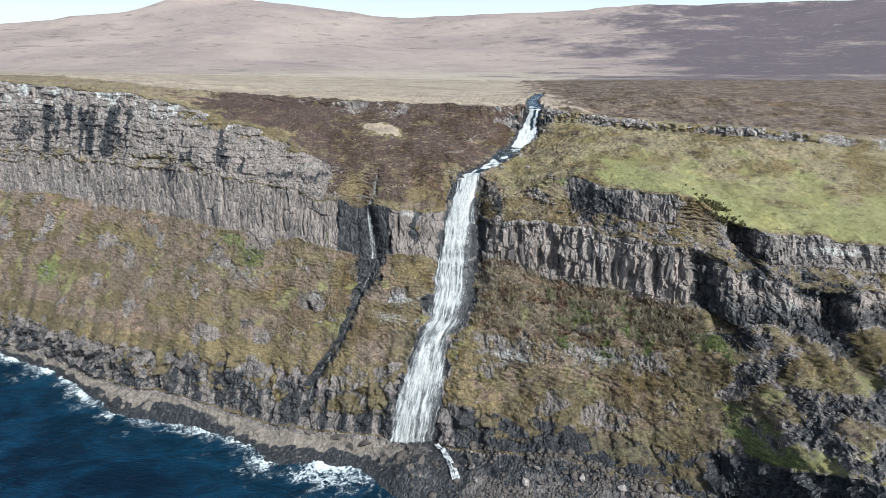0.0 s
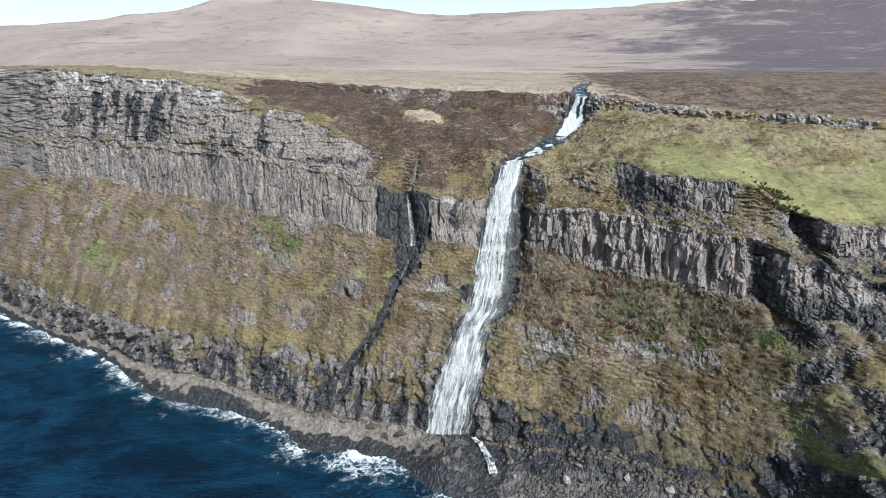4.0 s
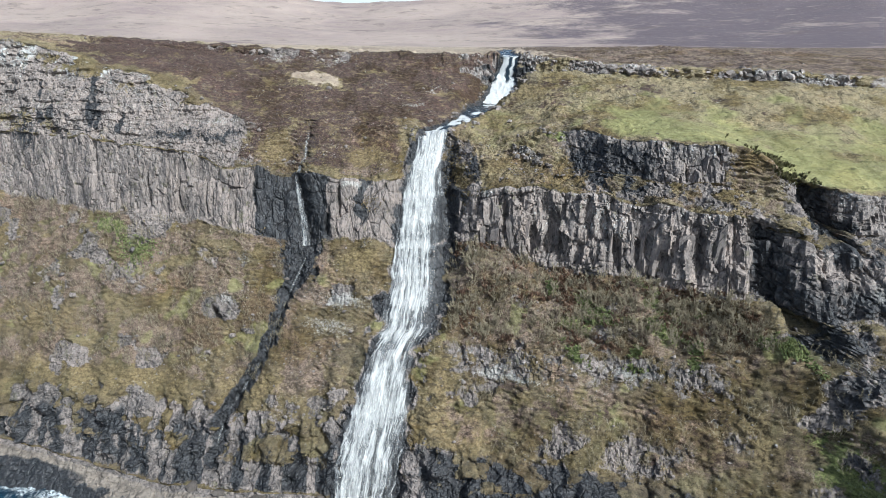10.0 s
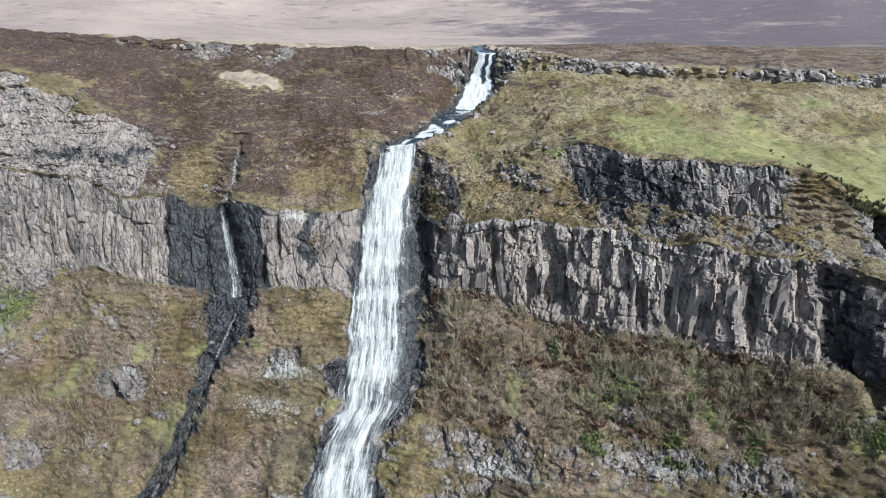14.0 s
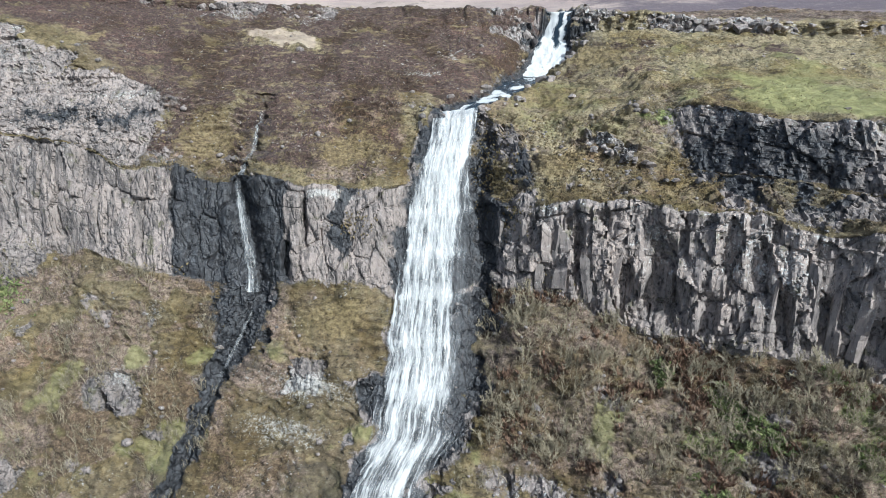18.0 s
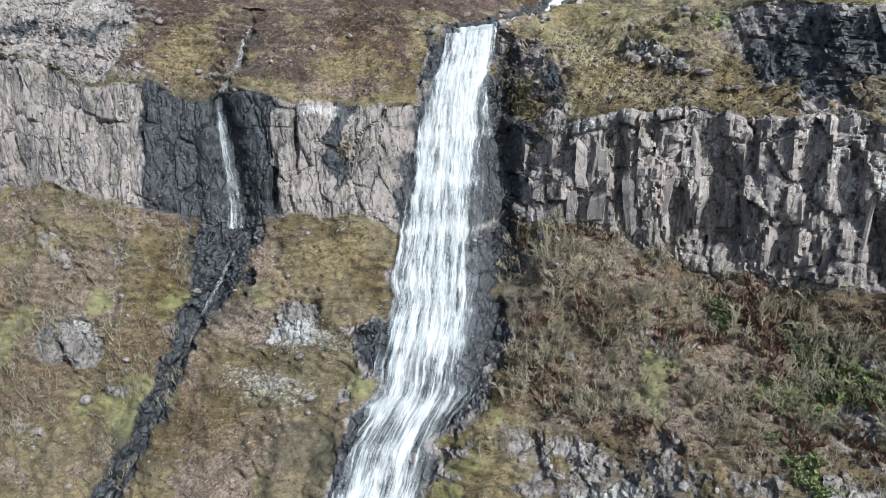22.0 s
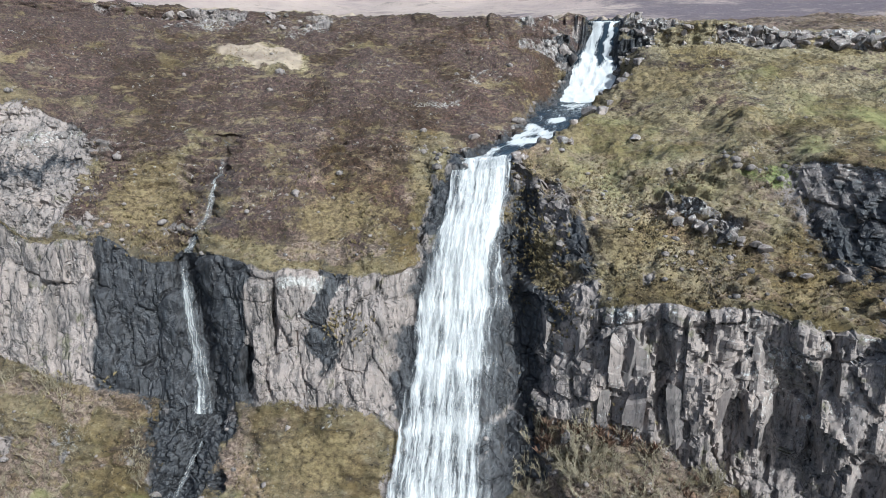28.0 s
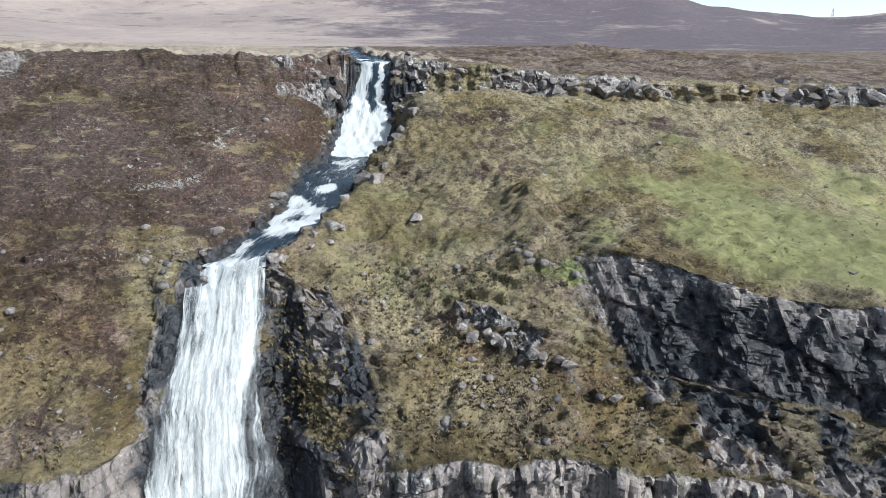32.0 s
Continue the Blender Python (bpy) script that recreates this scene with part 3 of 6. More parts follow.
BAND_TOP = stratum((-700, 593, 66), (-191, 264, 66), (-155, 247.5, 69), (-125, 231.5, 70), (-97, 218, 70), (-73, 204, 69.5), (-52, 196, 66.5), (-41, 193, 64), (-29, 190, 63), (-15, 186, 62.5), (-3, 185, 62), (2, 188, 60.5), (9, 188.5, 60.5), (15, 182, 59.5), (20, 178, 61.5), (27, 174, 62.5), (35, 170, 61), (48, 160.5, 61), (60, 152, 61), (72, 146, 57), (85, 141, 53), (100, 135.5, 54), (200, 116, 54), (700, 46, 54))
SCARP_FOOT = stratum((-700, 600, 74), (-190, 266.5, 74), (-125, 233.5, 75), (-97, 219.8, 76), (-71, 206.3, 75), (-50, 199, 71), (-34, 196, 69), (-15, 196, 69), (2, 196.5, 70), (10, 197, 70), (15, 192, 67.5), (25, 184, 65), (38, 179, 65), (44, 170, 65), (49, 165, 65), (62, 157.5, 65), (73, 152.5, 62), (82, 149, 56.5), (94, 145, 57), (108, 141, 57.5), (200, 122, 58), (700, 52, 58))
SCARP_TOP = stratum((-700, 610, 99), (-192, 275, 99), (-158, 259, 97), (-136, 248, 96), (-118, 239, 95.5), (-100, 230, 93), (-90, 226, 90.5), (-71, 217, 86.5), (-58, 211, 84), (-50, 206, 79.5), (-34, 200, 73.5), (-15, 203, 73.5), (2, 205, 74), (9, 200, 72), (15, 199, 71), (22, 196, 70.5), (33, 188.5, 71.5), (39, 187, 73.5), (43, 178, 73), (45, 174, 72), (50, 168, 72.5), (56, 164, 72.5), (66, 159, 72), (75, 154, 66), (82, 151.5, 63.8), (94, 148, 64), (109, 144, 62), (200, 126, 62), (700, 56, 62))
UPPER_SLOPE = stratum((-700, 630, 99.5), (-192, 290, 99.5), (-118, 247, 96), (-90, 240, 92.5), (-58, 228, 88), (-34, 222, 83), (-3, 225, 82.4), (13, 222, 78.5), (22, 220, 76.5), (33, 208, 76), (50, 195, 76), (66, 185, 75), (80, 172, 71), (99, 173, 71), (120, 165, 69), (200, 150, 68), (700, 80, 68))
TOP_SCARP_FOOT = stratum((-700, 660, 100), (-190, 310, 100), (-107, 256, 95.3), (-84, 250, 93), (-63, 250, 91), (-41, 250, 89.5), (-19, 245, 87.8), (5, 235, 85), (17, 234, 84), (22, 239, 84.5), (31, 238, 83), (40, 235, 85), (60, 225, 84.5), (70, 221, 83), (82, 214, 83.5), (100, 205, 83), (140, 195, 79.5), (200, 182, 78), (700, 120, 76))
TOP_SCARP_TOP = stratum((-700, 663, 100.5), (-190, 312, 100.5), (-107, 258, 96), (-84, 251.5, 94.5), (-63, 251.5, 93.5), (-41, 251.5, 92), (-19, 250.5, 91), (5, 246, 90.5), (22, 241, 90), (31, 242, 90), (40, 236.5, 89.5), (60, 226, 87.5), (70, 222, 86.5), (82, 215.5, 86), (100, 206.5, 85.5), (140, 196.5, 82.5), (200, 184, 81), (700, 123, 80))
PLATEAU = stratum((-700, 690, 101), (-190, 340, 101), (-60, 290, 94), (30, 278, 91.5), (60, 276, 91.5), (101, 280, 93.5), (200, 262, 89), (700, 200, 88))
MOOR_EDGE = stratum((-700, 800, 102), (-190, 460, 100), (30, 420, 96.5), (200, 420, 97), (700, 400, 96))
STRATA = [SEABED, WATERLINE, SHELF, LOW_CLIFF_TOP, MID_SLOPE, BAND_FOOT, BAND_TOP, SCARP_FOOT, SCARP_TOP, UPPER_SLOPE, TOP_SCARP_FOOT, TOP_SCARP_TOP, PLATEAU, MOOR_EDGE]

# the great fall, by height: z, middle x, half width, y
FALL = np.array([(2, -9.5, 6.2, 148.5), (6, -9.0, 6.0, 150), (12, -7.7, 6.2, 152.5), (17.7, -6.0, 6.0, 156), (24.5, -4.3, 4.9, 160), (30, -2.3, 4.1, 164), (33.5, 0.8, 5.7, 168), (40, 2.8, 5.9, 174), (48.6, 4.0, 5.3, 180), (53.2, 4.6, 4.6, 183), (58.3, 5.3, 4.6, 186.5), (63.6, 5.9, 3.6, 189.5), (68, 7.6, 3.4, 194), (70.6, 8.3, 3.4, 197), (71.2, 9, 3.4, 200)])
# the burn above the lip: x, y, z, half width
BURN = np.array([(8.6, 198.6, 71.0, 2.6), (10.5, 201, 71.3, 2.4), (14.5, 205, 72.4, 2.5), (19, 212, 73.2, 2.9), (23.2, 222, 75.0, 3.2), (29, 230.5, 75.8, 4.0), (31.5, 235.4, 78.6, 4.1), (33.4, 239, 83.5, 3.2), (34.9, 240.8, 89.2, 2.4), (36, 250, 89.8, 2.4), (38, 270, 90.8, 1.8), (46, 300, 92.5, 1.5)])
# the side burn in its dark gully, by height: z, x, y
RILL = np.array([(8, -40.6, 159), (10.7, -39.8, 160), (15.2, -38.2, 162), (19.4, -35, 168), (23.5, -32.1, 173), (29.3, -29, 177), (37.6, -25.5, 180), (46.4, -20.8, 183), (54, -22, 185.5), (62.4, -23.4, 188), (66.4, -21.9, 196), (72, -21.6, 205)])


def along(points, xs):
    """y and z of a stratum at xs, with its corners rounded."""
    table = np.arange(-700, 700.1, 0.5)
    out = []
    for col in (1, 2):
        v = np.interp(table, points[:, 0], points[:, col])
        kernel = np.exp(-np.arange(-8, 9) ** 2 / 18.0)
        kernel /= kernel.sum()
        v = np.convolve(np.pad(v, 8, mode="edge"), kernel, mode="valid")
        out.append(np.interp(xs, table, v))
    return out

# ---- the cliff: one sheet from the sea floor to the moor ----
def spaced(a, b, step):
    return np.arange(a, b, step)


grow = np.cumsum(0.6 * 1.13 ** np.arange(38))
XS = np.concatenate([-185 - grow[::-1], spaced(-185, -130, 0.6), spaced(-130, -55, 0.42), spaced(-55, 62, 0.24), spaced(62, 112, 0.38), 112 + grow])
XS = XS[(XS > -690) & (XS < 690)]
COUNTS = [8, 36, 54, 84, 78, 78, 40, 50, 84, 74, 26, 56, 44]
lines = []
for k, s in enumerate(STRATA):
    y, z = along(s, XS)
    if 2 <= k <= 11:  # the lines waver as real ledges do
        amp = 0.5 if k in (10, 11) else 0.9
        amp = 2.0 if k == 3 else amp
        amp_z = 1.7 if k in (5, 6) else amp
        z = z + amp_z * fbm(XS / 9.0, k * 7.7, 0.3, 4 if k in (5, 6, 7, 8) else 3)
        y = y + 1.1 * amp * fbm(XS / 8.0, k * 3.1 + 50, 0.7, 2)
        if k in (3, 4, 5, 6):  # crags and gullies of the far headland
            head = smooth(62, 78, XS)
            y = y + head * 4.5 * fbm(XS / 13.0, 0.4 * k, 5.5, 3)
            z = z + head * 2.0 * fbm(XS / 10.0, 1.7 * k, 9.5, 3)
    lines.append((y, z))
Ys, Zs, LV = [], [], []
for k, n in enumerate(COUNTS):
    t = np.linspace(0, 1, n, endpoint=False)[:, None]
    Ys.append(lines[k][0] * (1 - t) + lines[k + 1][0] * t)
    Zs.append(lines[k][1] * (1 - t) + lines[k + 1][1] * t)
    LV.append(np.broadcast_to(k + t, (n, len(XS))))
Y, Z, LV = np.concatenate(Ys), np.concatenate(Zs), np.concatenate(LV).astype(np.float32)
X = np.broadcast_to(XS, Y.shape).copy()
for _ in range(3):  # take the knife edge off the ledges
    Y[1:-1] = 0.25 * Y[:-2] + 0.5 * Y[1:-1] + 0.25 * Y[2:]
    Z[1:-1] = 0.25 * Z[:-2] + 0.5 * Z[1:-1] + 0.25 * Z[2:]


def burn_near(x, y):
    """Plan distance to the burn, with its height and half width there."""
    best = np.full(x.shape, 1e9)
    height, half = np.zeros(x.shape), np.ones(x.shape)
    for a, b in zip(BURN[:-1], BURN[1:]):
        d = b[:2] - a[:2]
        t = np.clip(((x - a[0]) * d[0] + (y - a[1]) * d[1]) / (d @ d), 0, 1)
        r = np.hypot(x - a[0] - t * d[0], y - a[1] - t * d[1])
        near = r < best
        best = np.where(near, r, best)
        height = np.where(near, a[2] + t * (b[2] - a[2]), height)
        half = np.where(near, a[3] + t * (b[3] - a[3]), half)
    return best, height, half


# the bed of the fall, of the burn and of the rill
mid, half, back = (np.interp(Z, FALL[:, 0], FALL[:, c]) for c in (1, 2, 3))
in_fall = (1 - smooth(half - 0.3, half + 3.5, np.abs(X - mid))) * (LV > 1.9) * (LV < 7.6)
Y = Y * (1 - in_fall) + (back + 0.9) * in_fall
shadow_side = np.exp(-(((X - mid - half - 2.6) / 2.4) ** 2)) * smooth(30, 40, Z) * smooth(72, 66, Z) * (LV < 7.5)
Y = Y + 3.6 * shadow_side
dist, bed, bed_half = burn_near(X, Y)
in_burn = (1 - smooth(bed_half - 0.5, bed_half + 5.5, dist)) * (LV > 6.9)
bank = bed - 0.6 + 0.5 * np.maximum(dist - bed_half + 1.3 + 1.2 * fbm(X / 2.5, Y / 2.5, 0.6, 3), 0)
Z = np.where(in_burn > 0, Z * (1 - in_burn) + np.minimum(bank, Z + 1.5) * in_burn, Z)
rill_x, rill_y = (np.interp(Z, RILL[:, 0], RILL[:, c]) for c in (1, 2))
rill_half = 1.0 + 0.6 * pnoise(Z / 3.0, 0.0, 8.8) + 0.6 * smooth(44, 50, Z) * smooth(64, 60, Z) + 0.7 * smooth(34, 40, Z) * smooth(50, 46, Z)
in_rill = 1.2 * np.exp(-(((X - rill_x + 0.7 * pnoise(Z / 1.7, 3.0, 2.2)) / rill_half) ** 2)) * (1 - 0.55 * smooth(60, 65, Z)) * (Z > 7) * (Z < 74) * (LV > 1.5) * (LV < 8.6)
Y = Y + 2.0 * in_rill


def sheet_normal(X, Y, Z):
    du = np.stack([np.gradient(A, axis=1) for A in (X, Y, Z)], -1)
    dv = np.stack([np.gradient(A, axis=0) for A in (X, Y, Z)], -1)
    n = np.cross(du, dv)
    return n / (np.linalg.norm(n, axis=-1, keepdims=True) + 1e-9)


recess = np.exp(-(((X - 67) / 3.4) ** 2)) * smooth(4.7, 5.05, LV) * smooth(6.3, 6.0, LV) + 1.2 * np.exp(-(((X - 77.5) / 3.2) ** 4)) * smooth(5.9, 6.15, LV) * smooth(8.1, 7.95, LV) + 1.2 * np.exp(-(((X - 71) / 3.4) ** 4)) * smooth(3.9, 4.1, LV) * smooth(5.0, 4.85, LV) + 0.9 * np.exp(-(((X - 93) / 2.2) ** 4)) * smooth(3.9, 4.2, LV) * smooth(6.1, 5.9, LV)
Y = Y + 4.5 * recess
NV = sheet_normal(X, Y, Z)
steep = 1 - np.abs(NV[..., 2])
band = smooth(4.9, 5.06, LV) * smooth(6.1, 5.97, LV)
low = smooth(1.95, 2.1, LV) * smooth(3.12, 2.95, LV)
scarp_here = np.maximum(smooth(-30, -44, X), smooth(34, 41, X) * (1 - 0.85 * np.exp(-(((X - 67) / 5.5) ** 2))))
scarp = smooth(6.95, 7.06, LV) * smooth(8.06, 7.96, LV) * scarp_here
topscarp = smooth(9.92, 10.06, LV) * smooth(11.12, 10.97, LV)
patchy = fbm(X / 11, Y / 11, Z / 7, 5)
low_cover = 0.95 - 0.85 * smooth(-0.15, 0.3, fbm(X / 6, Y / 6, Z / 5 + 3, 4)) * smooth(2.15, 2.6, LV) * smooth(66, 60, X) - 0.5 * smooth(26, 46, X) * smooth(66, 60, X) * smooth(-0.3, 0.2, fbm(X / 5, Y / 5, Z / 4 + 8, 4))
rock = np.maximum.reduce([band, low_cover * low, scarp * (0.95 - 0.5 * smooth(-82, -68, X) * smooth(20, -20, X) * smooth(-0.1, 0.3, patchy)), topscarp * (0.35 + 0.55 * smooth(-0.25, 0.35, patchy)) * smooth(-75, -45, X) * (1 - smooth(-16, -10, X) * smooth(21, 17, X))])
rock = np.maximum(rock, smooth(0.62, 0.85, steep) * 0.8)
# outcrops on the slopes
ledge_right = smooth(3.6, 3.8, LV) * smooth(4.12, 4.0, LV) * smooth(4, 12, X) * smooth(62, 50, X)
beside_right = smooth(9, 12, X) * smooth(20, 16.5, X) * smooth(5.9, 6.05, LV) * smooth(7.8, 7.3, LV)
far_right = smooth(68, 76, X) * smooth(2.9, 3.1, LV) * smooth(6.6, 5.9, LV)
outcrop = smooth(0.22, 0.5, patchy) * smooth(2.9, 3.2, LV) * smooth(7.0, 6.0, LV) * 0.75
left_face = smooth(6.0, 6.2, LV) * smooth(7.2, 7.0, LV) * smooth(-38, -62, X) * 0.75
knob = np.exp(-(((X - 30) / 4.2) ** 2 + ((Z - 66.8 + 0.4 * (X - 30)) / 1.5) ** 2)) * (LV > 6) * (LV < 8.4) * smooth(-0.5, 0.2, fbm(X / 2.5, Y / 2.5, Z / 2.5, 3))
rock = np.maximum.reduce([rock, outcrop, ledge_right * (0.45 + 0.3 * smooth(-0.2, 0.3, patchy)), far_right * (0.28 + 0.42 * smooth(-0.2, 0.3, patchy)), left_face, knob, 0.6 * smooth(0.0, 0.4, patchy) * smooth(2.95, 3.1, LV) * smooth(4.15, 3.95, LV) * smooth(2, 8, X), 0.8 * np.exp(-(((X + 24) / 5.5) ** 2)) * smooth(4.45, 4.7, LV) * smooth(5.1, 4.95, LV), smooth(6.05, 6.15, LV) * smooth(7.05, 6.95, LV) * smooth(35, 39, X) * (0.22 + 0.5 * smooth(-0.25, 0.25, fbm(X / 3.5, Y / 3.5, Z / 3, 4))), beside_right * (0.35 + 0.5 * smooth(-0.25, 0.25, fbm(X / 4, Y / 4, Z / 4, 4))), smooth(0.3, 0.8, in_rill) * 0.9])
gully = np.exp(-(((X - rill_x + 0.6 + 1.2 * fbm(X / 3, Y / 3, Z / 3, 3)) / (1.9 + 1.6 * smooth(36, 44, Z))) ** 4)) * (Z > 14) * (Z < 50) * (LV > 2.6) * (LV < 5.1)
rock = np.maximum(rock, 0.95 * gully)
beside = np.exp(-((np.maximum(np.abs(X - mid) - half + 3.6 * fbm(X / 5, Y / 5, Z / 4, 5), 0) / (1.5 + 1.3 * smooth(0, 3, X - mid))) ** 2)) * (LV > 1.9) * (LV < 7.7) * (Z > 1)
rock = np.maximum(rock, beside * 0.8)
hide = np.exp(-(((X + 40.5 + 1.5 * patchy) / 5.4) ** 2 + ((Z - 34.6 + patchy) / 2.9) ** 2)) * (LV > 3) * (LV < 5)
rock = np.maximum(rock, 0.85 * smooth(0.25, 0.6, hide))
beside_burn = np.exp(-((np.maximum(dist - bed_half, 0) / 1.6) ** 2)) * (LV > 6.9)
rock = np.maximum(rock, 0.7 * beside_burn)
left_grass = smooth(-55, -75, X) * smooth(5.95, 6.1, LV) * smooth(7.3, 6.7, LV) * smooth(0.0, 0.3, fbm(X / 9, Y / 9, Z / 5 + 7, 4))
rock = np.maximum(rock, 0.8 * smooth(6.0, 6.15, LV) * smooth(8.05, 7.9, LV) * smooth(-28, -40, X + 7 * patchy))
rock = rock * (1 - 0.4 * left_grass)
rock = rock * (1 - 0.75 * smooth(7.35, 7.95, LV) * smooth(-115, -85, X) * smooth(-36, -44, X) * smooth(-0.35, 0.15, fbm(X / 7, Y / 7, Z / 3 + 17, 4)))
rock = np.where(LV < 2.0, 1.0, rock)

# columns: cells along the band, each with a reach of its own, broken across
run = np.concatenate([[0], np.cumsum(np.hypot(np.diff(XS), np.diff(lines[5][0])))])


def columns(width, seed, height):
    pos = run[None, :] / width + 0.8 * pnoise(run[None, :] / (3.7 * width), 0.0, seed) + 0.22 * pnoise(X / 3.0, Z / 6.0, seed) + seed
    cell = np.floor(pos)
    f = pos - cell
    c64 = cell.astype(np.int64)
    tier = np.floor(Z / height + 3.0 * (hash3(c64, np.full_like(c64, seed), np.zeros_like(c64)) % 1000) / 1000)
    reach = (hash3(c64, tier.astype(np.int64), np.full_like(c64, 7 + seed)) % 1000) / 1000 - 0.5
    base = (hash3(c64, np.full_like(c64, 3), np.full_like(c64, 11 + seed)) % 1000) / 1000 - 0.5
    return 0.7 * reach + base + 0.4 * (1 - np.abs(2 * f - 1) ** 3) - 0.25


wide = np.maximum.reduce([band, low, scarp * 0.9, topscarp * 0.5]) * (1 - 0.8 * in_fall)
rugged = smooth(8, 16, X) + 0.25 * smooth(-95, -125, X)
along_face = run[None, :] + 0 * Z
faced = wide > 0.01
bare = (rock > 0.25) | faced
slab, slab_crack = chips(along_face / 2.6 + 0.25 * fbm(X / 3, Y / 3, Z / 4, 2), 0.3 * Y / 2.6, Z / (4.6 + 3.0 * smooth(6, 0, X)), faced)
slot = columns(6.2, 3, 14.0)
# clefts in the face: x, z, half width, half height, depth
CLEFTS = [(22.6, 55, 0.7, 3.6, 1.6), (25.3, 58.5, 0.6, 2.2, 1.5), (28.2, 52.0, 0.9, 3.0, 1.4), (31.9, 52.0, 1.5, 5.0, 3.0), (34.1, 57.0, 0.5, 2.5, 1.4), (36.6, 49.0, 0.9, 2.6, 1.6),
          (40.6, 55.5, 0.7, 3.4, 1.6), (43.0, 50.0, 0.8, 3.4, 1.8), (46.4, 50.5, 0.6, 3.0, 1.4), (50.5, 52.5, 0.8, 3.5, 1.6), (55.5, 53.0, 1.0, 4.5, 2.0),
          (-14.0, 57.5, 0.35, 4.0, 1.3), (-16.6, 53.0, 0.6, 3.5, 1.6), (-33.2, 58.0, 0.4, 3.5, 1.1), (-38.5, 55.0, 0.35, 4.0, 0.9), (-45.0, 56.5, 0.4, 4.5, 1.0), (-52.0, 57.0, 0.4, 4.0, 1.0), (-60.0, 58.5, 0.5, 5.0, 1.2), (-74.5, 64.0, 0.5, 6.0, 1.3)]
cleft = 0
for cx, cz, hw, hh, deep in CLEFTS:
    lean = 0.5 * pnoise(Z / 2.6, cx, 0.7)
    cleft = np.maximum(cleft, deep * np.exp(-(((X - cx - lean) / hw) ** 4) - ((Z - cz) / hh) ** 4))
right_col = 1.15 * (slab - 0.5) + 0.65 * columns(2.1, 1, 5.5) + 0.95 * columns(5.3, 2, 7.0) + 0.8 * fbm(X / 5.0, Y / 5.0, Z / 10.0, 3) + 0.8 * np.minimum(slot, 0.15)
left_col = 0.75 * (slab - 0.5) + 0.25 * columns(4.9, 2, 9.0) + 0.55 * fbm(X / 6.0, Y / 6.0, Z / 8.0, 4)
k_right = np.clip(rugged, 0, 1)
col = left_col * (1 - k_right) + right_col * k_right - (0.4 + 0.1 * k_right) * smooth(0.09, 0.0, slab_crack) - cleft
# the weathered layers of the high wall
bed_z = Z + 1.1 * fbm(X / 16, Y / 16, 0.4, 3)
bed_pos = bed_z / 2.3 + 0.5 * pnoise(bed_z / 4.0, X / 30, 1.9)
bed_n = np.floor(bed_pos).astype(np.int64)
bed_f = bed_pos - bed_n
cell_x = np.floor(along_face / 5.5 + 0.7 * pnoise(X / 7, 0.0, bed_n * 1.7)).astype(np.int64)
layered = 1.3 * ((hash3(bed_n, cell_x, np.full_like(bed_n, 5)) % 1000) / 1000 - 0.5) + 0.5 * (bed_f - 0.5) * -1 - 0.5 * smooth(0.14, 0.0, bed_f) + 0.9 * fbm(X / 4, Y / 4, Z / 2.2, 4)
high_wall = np.maximum(scarp, smooth(6.0, 6.15, LV) * smooth(7.3, 7.0, LV)) * smooth(-32, -50, X)
col = col * (1 - high_wall) + layered * high_wall
wide = np.maximum(wide, 0.8 * high_wall)
lvl, crack = chips(X / 1.5, Y / 1.5, Z / 2.2, bare)
pillar, pillar_crack = chips(X / 1.6, Y / 1.6, Z / 5.2, faced)
lvl2, crack2 = chips(X / 0.62, Y / 0.62, Z / 0.95, bare)
grass_bump = 0.42 * fbm(X / 1.5, Y / 1.5, Z / 0.7, 3, 0.65) + 0.8 * fbm(X / 6.5, Y / 6.5, Z / 5, 4)
# terraces trodden into the steep grass, lip over riser
tread = Z / 0.95 + 1.3 * fbm(X / 4.5, Y / 4.5, Z / 6, 3)
tread_f = tread - np.floor(tread)
terraced = np.maximum(smooth(6.05, 6.3, LV) * smooth(8.2, 7.7, LV), 0.6 * smooth(3.2, 3.5, LV) * smooth(5.0, 4.7, LV)) * smooth(-0.35, 0.25, fbm(X / 8, Y / 8, Z / 5 + 21, 3))
grass_bump = grass_bump + 1.05 * terraced * (smooth(0.0, 0.28, tread_f) * (1.25 - tread_f) - 0.45)
grass_bump = grass_bump + 0.3 * smooth(8.2, 8.6, LV) * ridged(X / 3.2, Y / 1.4, Z / 1.0, 2) * smooth(11, 10.6, LV)
grass_bump = grass_bump * (1 - 0.6 * smooth(46, 56, X) * smooth(8.0, 8.2, LV) * smooth(9.4, 9.0, LV))
cut = smooth(1.9, 2.15, LV)
col = col * (1 - 0.8 * low) + low * (0.5 * columns(3.4, 5, 4.0) + 1.1 * (slab - 0.5) + 0.8 * np.minimum(columns(7.5, 6, 9.0), 0.2) + 2.4 * fbm(X / 5.0, Y / 5.0, Z / 3.5, 4))
rough = 0.95 * (lvl - 0.5) + 0.42 * (lvl2 - 0.5) - cut * (0.2 * smooth(0.1, 0.0, crack) + 0.1 * smooth(0.14, 0.0, crack2)) + (1 - cut) * 0.9 * fbm(X / 3, Y / 3, Z / 2, 4) + 0.9 * fbm(X / 7, Y / 7, Z / 7, 3)
upright = np.maximum(band, scarp) * (1 - high_wall)
